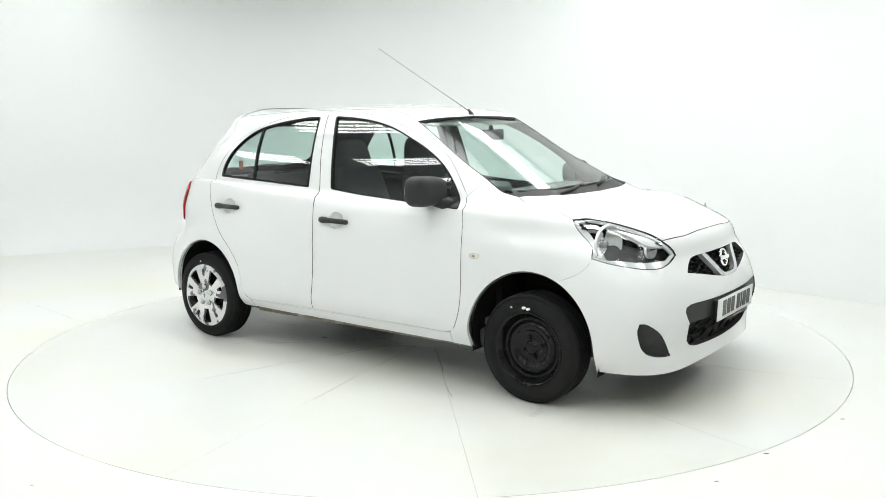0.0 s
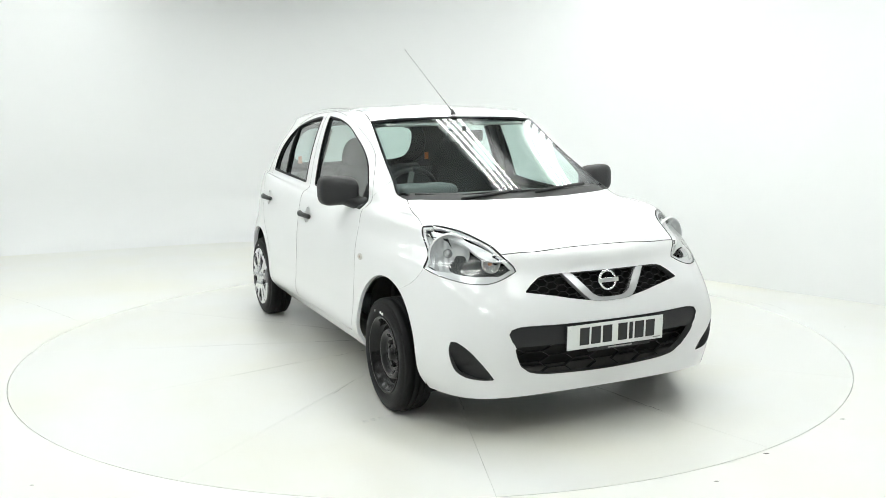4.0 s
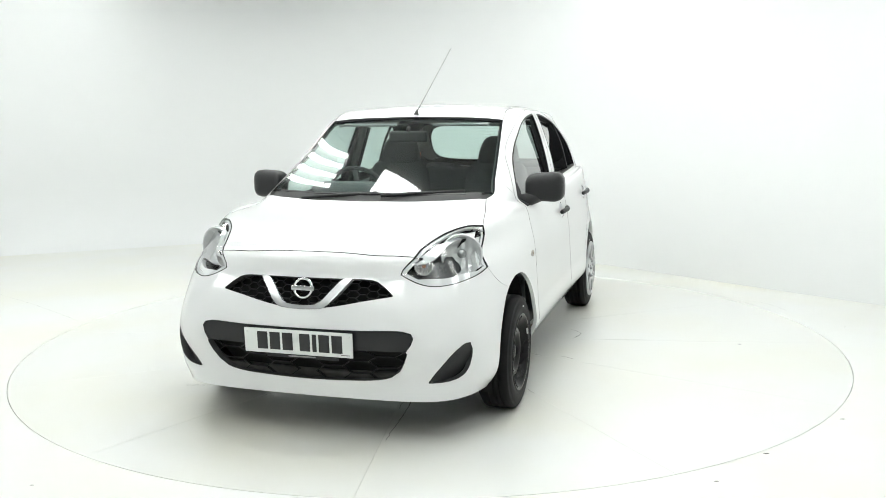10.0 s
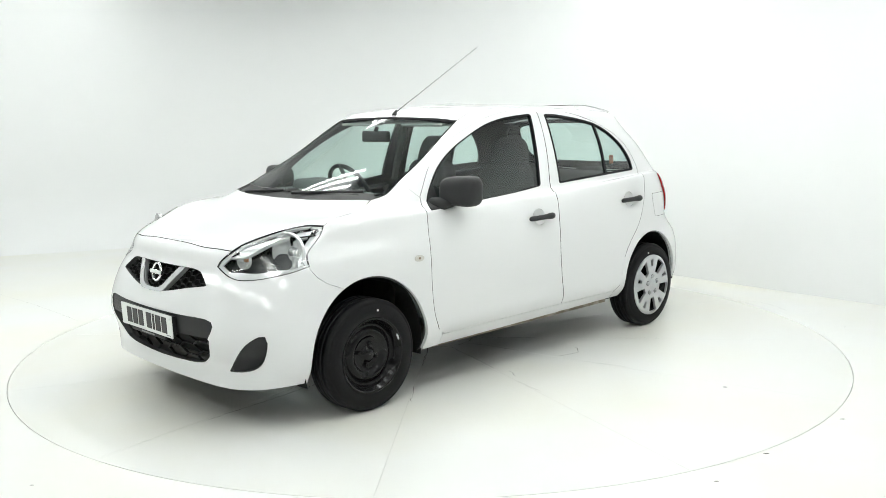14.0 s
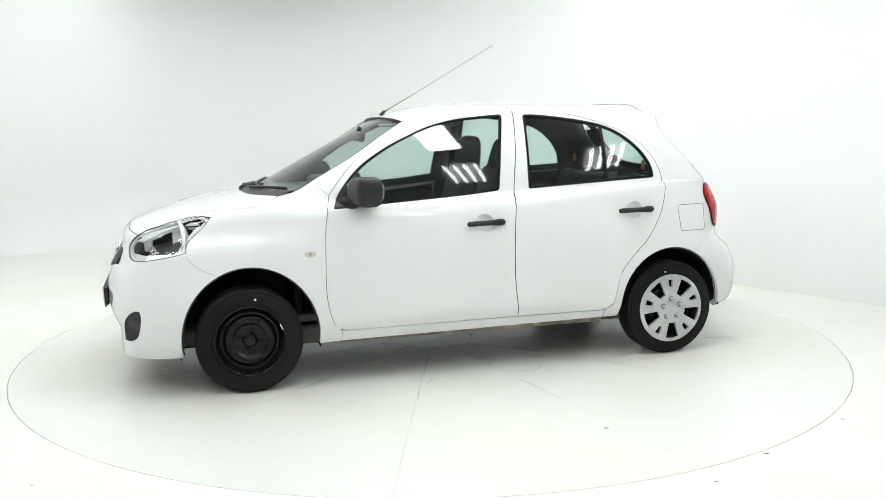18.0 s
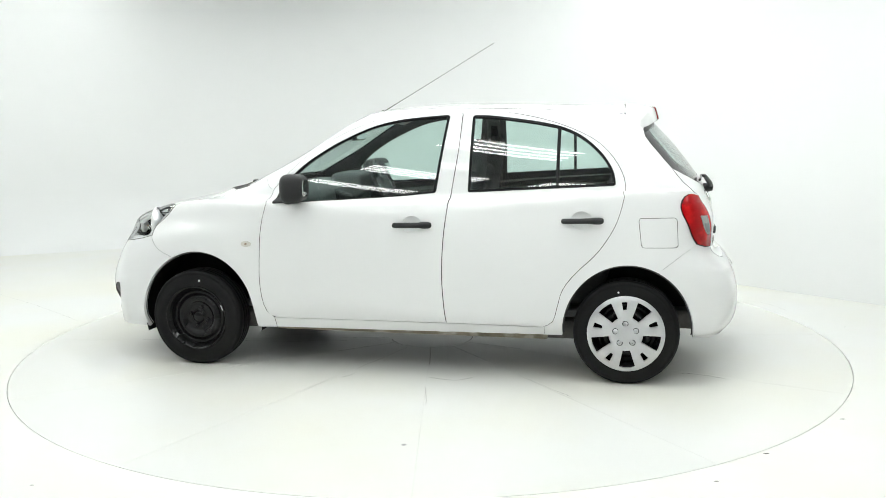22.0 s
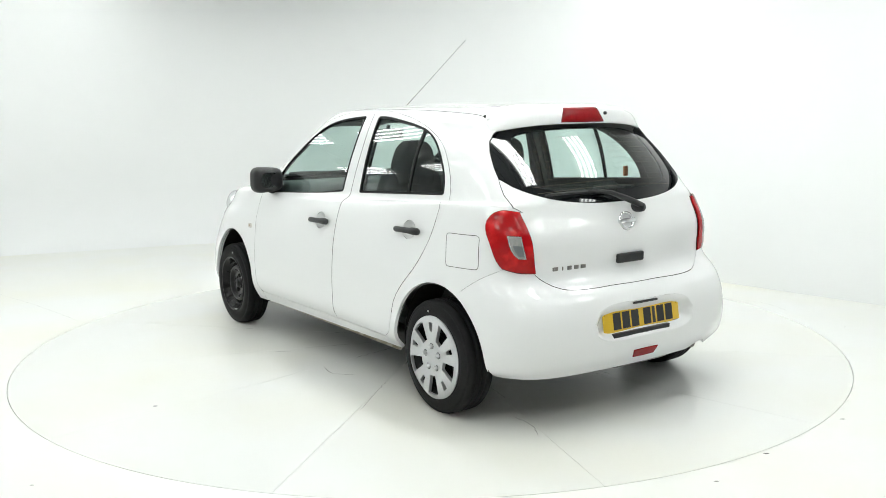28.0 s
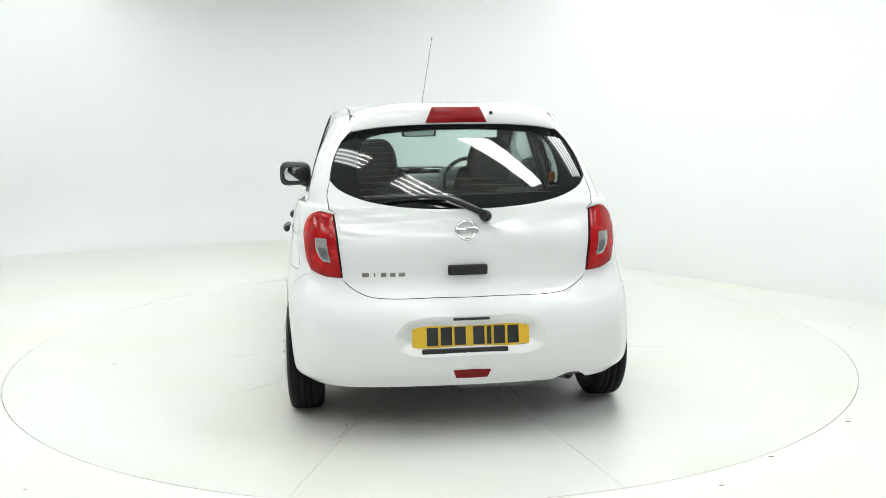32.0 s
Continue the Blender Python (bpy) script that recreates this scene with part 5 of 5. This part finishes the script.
def domed(sx, sy, sz, m, bevel, drop):
    """A padded cushion whose outline narrows to a round top."""
    bm = block(sx, sy, sz, None, bevel, 6)
    bmesh.ops.subdivide_edges(bm, edges=[e for e in bm.edges if abs(e.verts[0].co.z - e.verts[1].co.z) > sz * 0.25], cuts=8, use_grid_fill=True)
    for v in bm.verts:
        f = min(max((v.co.z / sz + 0.5 - 0.25) / 0.75, 0), 1)
        v.co.y *= math.sqrt(max(0.02, 1 - drop * f ** 2.5))
        v.co.x *= 1 - 0.25 * f
    bm.transform(m)
    return bm


part("cabin_floor", block(2.5, 1.30, 0.04, Matrix.Translation((-0.25, 0, 0.33)), 0.01), DASH, car)
part("bulkhead", block(0.04, 1.34, 0.50, Matrix.Translation((0.95, 0, 0.62)), 0.01), UNDER, car)
for s in (1, -1):
    seat = new("front_seat")
    seat.parent = car
    seat["label"] = "charcoal cloth front seat with a tall headrest"
    seat.matrix_basis = Matrix.Translation((-0.10, 0.34 * s, 0.30))
    part("cushion", rounded(0.50, 0.48, 0.20, Matrix.Translation((0.12, 0, 0.17)), 0.06), CLOTH, seat)
    part("backrest", domed(0.15, 0.47, 0.64, Matrix.Translation((-0.16, 0, 0.50)) @ Matrix.Rotation(radians(-12), 4, "Y"), 0.070, 0.45), CLOTH, seat)
    part("headrest", domed(0.12, 0.27, 0.26, Matrix.Translation((-0.245, 0, 0.850)) @ Matrix.Rotation(radians(-10), 4, "Y"), 0.055, 0.70), CLOTH, seat)
part("rear_bench", rounded(0.50, 1.16, 0.20, Matrix.Translation((-0.82, 0, 0.46)), 0.06), CLOTH, car, "charcoal cloth rear bench")
part("rear_backrest", rounded(0.16, 1.18, 0.58, Matrix.Translation((-1.10, 0, 0.74)) @ Matrix.Rotation(radians(-16), 4, "Y"), 0.06, 0.06), CLOTH, car, "charcoal cloth rear backrest")
for y in (0.33, -0.33):
    part("rear_headrest", rounded(0.09, 0.24, 0.13, Matrix.Translation((-1.19, y, 0.99)) @ Matrix.Rotation(radians(-10), 4, "Y"), 0.04, 0.15), CLOTH, car)
part("parcel_shelf", block(0.30, 1.10, 0.03, Matrix.Translation((-1.36, 0, 0.985)), 0.01), DASH, car)
dash = part("dashboard", rounded(0.44, 1.34, 0.30, Matrix.Translation((0.80, 0, 0.84)), 0.09), DASH, car, "dark grey moulded dashboard")
part("instrument_hood", rounded(0.22, 0.36, 0.12, Matrix.Translation((0.62, -0.34, 0.985)), 0.05), DASH, dash)
part("centre_console", rounded(0.16, 0.30, 0.34, Matrix.Translation((0.585, 0, 0.79)) @ Matrix.Rotation(radians(-18), 4, "Y"), 0.04), GLOSSY_BLACK, dash)
part("radio_panel", block(0.012, 0.20, 0.12, Matrix.Translation((0.497, 0, 0.86)) @ Matrix.Rotation(radians(-18), 4, "Y"), 0.006), SATIN, dash)
for z in (0.83, 0.86, 0.89):
    part("radio_slot", block(0.012, 0.15, 0.014, Matrix.Translation((0.490 - (z - 0.86) * 0.3, 0, z)) @ Matrix.Rotation(radians(-18), 4, "Y"), 0.003), INK, dash)
WHEEL_TURN = Matrix.Translation((0.40, -0.34, 0.955)) @ Matrix.Rotation(radians(-64), 4, "Y")
ring_pts = [(0.180 * math.cos(a), 0.180 * math.sin(a), 0) for a in np.linspace(0, 2 * math.pi, 41)]
wheel_ring = part("steering_wheel", tube(ring_pts, 0.014, 10, WHEEL_TURN), GLOSSY_BLACK, car, "black three-spoke steering wheel on the car's right")
part("hub_pad", rounded(0.13, 0.15, 0.05, WHEEL_TURN, 0.02), DASH, wheel_ring)
for a in (0, 180, 270):
    part("spoke", block(0.12, 0.032, 0.014, WHEEL_TURN @ Matrix.Rotation(radians(a + 90), 4, "Z") @ Matrix.Translation((0.11, 0, 0)), 0.005), SATIN, wheel_ring)
cabin_mirror = part("rear_view_mirror", rounded(0.035, 0.23, 0.065, Matrix.Translation((0.470, 0.0, 1.300)), 0.015), TRIM, car, "black rear-view mirror behind the windscreen")
part("mirror_face", rounded_plate(0.205, 0.050, 0.003, 0.018, Matrix.Translation((0.4505, 0, 1.300))), MIRROR, cabin_mirror, smooth=False)
part("mirror_stalk", tube([(0.475, 0, 1.32), (0.46, 0, 1.355)], 0.012, 8), TRIM, car)
for s in (1, -1):
    part("sun_visor", block(0.14, 0.34, 0.015, Matrix.Translation((0.30, 0.28 * s, 1.378)) @ Matrix.Rotation(radians(12), 4, "Y"), 0.006), LINING, car)
    part("belt_tag", block(0.012, 0.030, 0.055, Matrix.Translation((-1.20, 0.505 * s, 1.105)), 0.004), ORANGE, car, "orange rear seat belt tag")
    part("seat_belt", block(0.045, 0.010, 0.40, Matrix.Translation((-0.315, 0.618 * s, 1.15)) @ Matrix.Rotation(radians(18 * s), 4, "X"), 0.004), SEAL, car)
    part("b_pillar_trim", block(0.09, 0.03, 0.44, Matrix.Translation((-0.305, 0.640 * s, 1.18)) @ Matrix.Rotation(radians(18 * s), 4, "X"), 0.012), DASH, car)


# ---- the room ----
TABLE_R = 2.498


def room_floor():
    hole = [((TABLE_R + 0.004) * math.cos(t), (TABLE_R + 0.004) * math.sin(t)) for t in np.linspace(0, 2 * math.pi, 241)[:-1]]
    outer = [(7.5, -9.0), (-7.8, -9.0), (-7.8, 6.5), (7.5, 6.5)]
    pts = [(r * math.cos(t), r * math.sin(t)) for r in (2.8, 3.4, 4.5) for t in np.linspace(0, 2 * math.pi, 73)[:-1]]
    v, f = cut_flat(outer, [hole], pts)
    verts = [(x, y, 0.0) for x, y in v]
    faces = []
    for t in f:
        a, b, c = (v[i] for i in t)
        up = (b[0] - a[0]) * (c[1] - a[1]) - (b[1] - a[1]) * (c[0] - a[0]) > 0
        faces.append(tuple(int(i) for i in t) if up else tuple(int(i) for i in reversed(t)))
    k = len(verts)
    n = len(hole)
    verts += [(x, y, 0.0) for x, y in hole] + [(x, y, -0.06) for x, y in hole]
    faces += [(k + j, k + (j + 1) % n, k + n + (j + 1) % n, k + n + j) for j in range(n)]
    return verts, faces


floor = tagged(part("floor", room_floor(), FLOOR_PAINT, None, "glossy white painted floor with faint stains", smooth=False), kind="structure")
tagged(part("floor_pit", lathe([(0.001, 0.0), (2.6, 0.0)], 96, Matrix.Translation((0, 0, -0.05)) @ Matrix.Rotation(radians(90), 4, "X")), RIM_GAP, None,
                  "grey gap round the turntable", smooth=False), kind="structure")

# the turntable: twelve painted wedges round a middle plate
table = tagged(new("turntable"), "white painted round floor turntable with radial plate seams", "turntable")


def wedge(a0, a1, r0, r1, gap=0.0007):
    n = 20
    verts, faces = [], []
    for z in (0.0, -0.02):
        for r in (r0, (r0 + r1) / 2, r1):
            da = gap / r
            verts += [(r * math.cos(t), r * math.sin(t), z) for t in np.linspace(a0 + da, a1 - da, n + 1)]
    w = n + 1
    for r in range(2):
        for j in range(n):
            faces.append((r * w + j, (r + 1) * w + j, (r + 1) * w + j + 1, r * w + j + 1))
    for j in range(n):
        faces.append((2 * w + j, 5 * w + j, 5 * w + j + 1, 2 * w + j + 1))
        faces.append((j + 1, 3 * w + j + 1, 3 * w + j, j))
    for j in (0, n):
        q = (j, w + j, 2 * w + j, 5 * w + j, 4 * w + j, 3 * w + j)
        faces.append(q if j else tuple(reversed(q)))
    return verts, faces


for k in range(12):
    a = radians(11 + 30 * k)
    part("deck_plate", wedge(a, a + radians(30), 0.264, TABLE_R), TABLE_PAINT, table, smooth=False)
part("centre_plate", lathe([(0.001, 0.0), (0.258, 0.0), (0.261, -0.02)], 64, Matrix.Rotation(radians(90), 4, "X")), TABLE_PAINT, table, smooth=False)
part("seam_bed", lathe([(0.001, 0.0), (2.49, 0.0), (2.49, -0.02)], 96, Matrix.Translation((0, 0, -0.003)) @ Matrix.Rotation(radians(90), 4, "X")), SEAM_DUST, table, smooth=False)
part("paint_chip", lathe([(0.001, 0.0), (0.012, 0.0)], 14, Matrix.Translation((-0.305, 1.905, 0.0008)) @ Matrix.Rotation(radians(90), 4, "X")), PALE_INK, table, "small dark paint chip", smooth=False)


def crack(path, width, seed):
    """A thin uneven line in the paint."""
    rng = random.Random(seed)
    pts = through_points([(x, y, 0) for x, y in path], 0.02)
    verts, faces = [], []
    for i, p in enumerate(pts):
        d = (Vector(pts[min(i + 1, len(pts) - 1)]) - Vector(pts[max(i - 1, 0)])).normalized()
        n = Vector((-d.y, d.x, 0))
        q = Vector(p) + n * rng.uniform(-0.005, 0.005)
        w = width * rng.uniform(0.25, 1.0) * (0.3 if i in (0, len(pts) - 1) else 1)
        verts += [tuple(q + n * w + Vector((0, 0, 0.0012))), tuple(q - n * w + Vector((0, 0, 0.0012)))]
    for i in range(len(pts) - 1):
        faces.append((2 * i + 1, 2 * i + 3, 2 * i + 2, 2 * i))
    return verts, faces


CRACKS = (((-1.305, -0.307), (-1.172, -0.298), (-0.973, -0.245)), ((-0.776, -0.716), (-0.675, -0.616), (-0.452, -0.454)), ((-0.078, -0.347), (-0.016, -0.274), (0.133, -0.269)),
          ((1.85, 0.377), (1.73, 0.363), (1.596, 0.35), (1.30, 0.31), (0.803, 0.242), (0.679, 0.191), (0.515, 0.179)), ((-1.525, 0.574), (-1.665, 0.585), (-1.779, 0.65)),
          ((0.291, 0.97), (0.238, 0.882)), ((-0.184, 0.885), (-0.345, 0.915), (-0.436, 0.829)))
for k, path in enumerate(CRACKS):
    part("paint_crack", crack(path, 0.0024, k), CRACK_GREY, table, "thin dark crack in the floor paint", smooth=False)
for k in range(12):
    a = radians(11 + 30 * k)
    rng = random.Random(60 + k)
    for r0, r1, w in ((0.27, rng.uniform(0.5, 0.85), rng.uniform(0.0018, 0.0036)), (rng.uniform(0.95, 1.1), rng.uniform(1.25, 1.5), 0.0014)):
        part("paint_crack", crack(((r0 * math.cos(a), r0 * math.sin(a)), (r1 * math.cos(a + 0.01), r1 * math.sin(a + 0.01))), w, 40 + k), CRACK_GREY, table, smooth=False)
for k, (a0, a1) in enumerate(((20, 130), (150, 215), (240, 345))):
    part("paint_crack", crack([(0.262 * math.cos(radians(a)), 0.262 * math.sin(radians(a))) for a in np.linspace(a0, a1, 9)], 0.0034, 80 + k), CRACK_GREY, table, smooth=False)
for x, y, r in ((-0.587, -0.396, 0.016), (-0.51, -0.37, 0.008)):
    part("paint_chip", lathe([(0.001, 0.0), (r, 0.0)], 9, Matrix.Translation((x, y, 0.0010)) @ Matrix.Rotation(radians(90), 4, "X") @ Matrix.Diagonal((1.5, 1, 0.6, 1))), CRACK_GREY, table, smooth=False)
# four small printed blocks of three lines each
for k in range(4):
    for row in range(3):
        m = Matrix.Translation((1.318 + 0.012 * (row - 1) + 0.004 * k, -0.832 - 0.042 * k, 0.0008))
        part("printed_bar", block(0.006, 0.030 - 0.004 * ((k + row) % 3), 0.0008, m, 0), SEAM_DUST, table, smooth=False)
# marks that stay on the floor outside the table
for k, path in enumerate((((-3.56, 1.66), (-3.0, 1.13), (-2.53, 0.63)), ((2.56, 0.62), (2.50, 0.86), (2.36, 1.02)), ((2.62, -0.9), (3.3, -1.5), (4.2, -2.2)), ((-2.6, -0.8), (-3.4, -1.2)))):
    tagged(part("floor_seam", crack(path, 0.0022, 20 + k), SEAM_DUST, floor, "thin grey joint in the floor paint", smooth=False))
for x, y, r in ((1.41, -2.10, 0.010), (1.92, -1.69, 0.010), (1.11, -2.38, 0.008), (2.3, -1.5, 0.006), (2.75, 0.1, 0.006), (-1.6, -2.3, 0.006)):
    part("floor_chip", lathe([(0.001, 0.0), (r, 0.0)], 9, Matrix.Translation((x, y, 0.0010)) @ Matrix.Rotation(radians(90), 4, "X") @ Matrix.Diagonal((1.4, 1, 0.6, 1))), CRACK_GREY, floor, smooth=False)


def walls(path, height, cove, name):
    """A wall along a plan line, with thickness and a foot rounded by the radius given at each of its points."""
    pts = [Vector((x, y, 0)) for x, y in path]
    foot = cove if isinstance(cove, list) else [cove] * len(pts)
    verts, faces = [], []
    turns = np.linspace(0, math.pi / 2, 12)
    for i, p in enumerate(pts):
        d = (pts[min(i + 1, len(pts) - 1)] - pts[max(i - 1, 0)]).normalized()
        inward = Vector((d.y, -d.x, 0))
        c = max(foot[i], 0.004)
        for off, z in [(0.0, height)] + [(c - c * math.cos(t), c - c * math.sin(t)) for t in turns]:
            q = p + inward * off
            verts.append((q.x, q.y, z - 0.004))
        back = p - inward * 0.12
        verts += [(back.x, back.y, 0.0), (back.x, back.y, height)]
    w = len(turns) + 3
    for i in range(len(pts) - 1):
        faces += [(i * w + j, i * w + (j + 1) % w, (i + 1) * w + (j + 1) % w, (i + 1) * w + j) for j in range(w)]
    bm = bmesh.new()
    vs = [bm.verts.new(v) for v in verts]
    for f in faces:
        bm.faces.new([vs[i] for i in f])
    bmesh.ops.recalc_face_normals(bm, faces=bm.faces[:])
    return tagged(part(name, bm, WALL_PAINT, None, "smooth white painted studio wall"), kind="structure")


WALL_H = 4.0
right_line = [(0.55, 3.82), (1.55, 2.765), (2.34, 1.84), (2.99, 1.09), (3.40, 0.63), (4.60, -0.74), (6.8, -3.25)]
back_line = through_points([(-6.8, 0.5), (-6.4, 2.6), (-5.2, 3.95), (-3.6, 4.68), (-2.4, 5.08), (-1.62, 5.19), (-0.95, 5.02), (-0.40, 4.66), (0.05, 4.30), *right_line], 0.2)
walls(back_line, WALL_H, [0.60 * min(max((0.3 - x) / 1.2, 0), 1) for x, y in back_line], "wall_north")
walls([(6.6, -2.9), (6.6, -8.0)], WALL_H, 0, "wall_east")
walls([(6.6, -8.0), (-6.8, -8.0)], WALL_H, 0, "wall_south")
walls([(-6.8, -8.0), (-6.8, 0.6)], WALL_H, 0, "wall_west")


def sheet_ceiling():
    """Long grey sheets with open dark joints, one mesh."""
    bm = bmesh.new()
    turn = Matrix.Translation((-0.1, -1.3, 0)) @ Matrix.Rotation(radians(-45), 4, "Z")
    for k in range(-30, 31):
        m = turn @ Matrix.Translation((0, 0.38 * k, WALL_H + 0.03))
        half = max(1.0, 11.4 - abs(0.38 * k))
        vs = [bm.verts.new(m @ Vector((x, y, z))) for z in (-0.03, 0.03) for x, y in ((-half, -0.183), (half, -0.183), (half, 0.183), (-half, 0.183))]
        for q in ((0, 3, 2, 1), (4, 5, 6, 7), (0, 1, 5, 4), (1, 2, 6, 5), (2, 3, 7, 6), (3, 0, 4, 7)):
            bm.faces.new([vs[i] for i in q])
    return bm


ceiling = tagged(part("ceiling", sheet_ceiling(), CEILING_PAINT, None, "grey sheet ceiling above the lamps", smooth=False), kind="structure")
tagged(part("ceiling_void", block(15.5, 16, 0.1, Matrix.Translation((-0.1, -1.3, WALL_H + 0.25)), 0), UNDER, None, "dark void above the ceiling sheets", smooth=False), kind="structure")

# ---- lamp banks in rows over the room, along the right wall's line ----
def lamp_bank(m, diffuser, shaded, long=1.44):
    bank = tagged(new("lamp_bank"), "hanging white lamp bank with four wide lit diffusers" if diffuser else "hanging white lamp bank with four bright tubes", "studio lamp", "lamp banks over the room")
    bank.matrix_basis = m
    part("housing", block(long + 0.02, 0.46, 0.05, Matrix.Translation((0, 0, 0.07)), 0.01), LAMP_WHITE, bank)
    for x in (-0.6, 0.6):
        part("suspension_rod", tube([(x, 0, 0.08), (x, 0, WALL_H - LAMP_Z)], 0.006, 8), GREY_METAL, bank)
    # unseen board, added to hold this bank's light off the right wall
    if shaded:
        part("added_wall_baffle", block(1.48, 0.012, 0.36, Matrix.Translation((0, 0.25, -0.06)), 0.003), LAMP_WHITE, bank, "added white board that keeps lamp light off the wall")
    if diffuser:
        for y in (-0.1185, -0.0395, 0.0395, 0.1185):
            part("diffuser", block(long, 0.073, 0.012, Matrix.Translation((0, y, 0.022)), 0.004), SOFTBOX, bank, smooth=False)
    else:
        for y in (-0.165, -0.055, 0.055, 0.165):
            part("tube", block(1.42, 0.045, 0.030, Matrix.Translation((0, y, 0.010)), 0.010), TUBE, bank, "lit fluorescent tube")
    return bank


for row in (-4.80, -3.25, -1.70, -0.17, 1.38, 2.72):
    for along in (-5.0, -2.57, -0.35, 1.62 if row == -0.17 else 1.90, 4.15):
        x, y = (along + row) / 1.4142, (row - along) / 1.4142
        if -6.0 < x < 5.9 and -7.4 < y < 4.4 and not (row > 2 and along != -0.35):
            lamp_bank(pose(x, y, LAMP_Z, 0, 0, -45), row == -0.17 and along in (-0.35, 1.62), row > 1 and -1 < along < 1, 2.0 if along == 1.62 else 1.44)


# ---- what moves ----
def motions():
    walk(car, [(t, pose(0, 0, 0, 0, 0, a) @ Matrix.Translation((AXLE_X, AXLE_Y, 0.008))) for t, a in SPIN])
    walk(table, [(t, pose(0, 0, 0, 0, 0, a)) for t, a in SPIN])


motions()
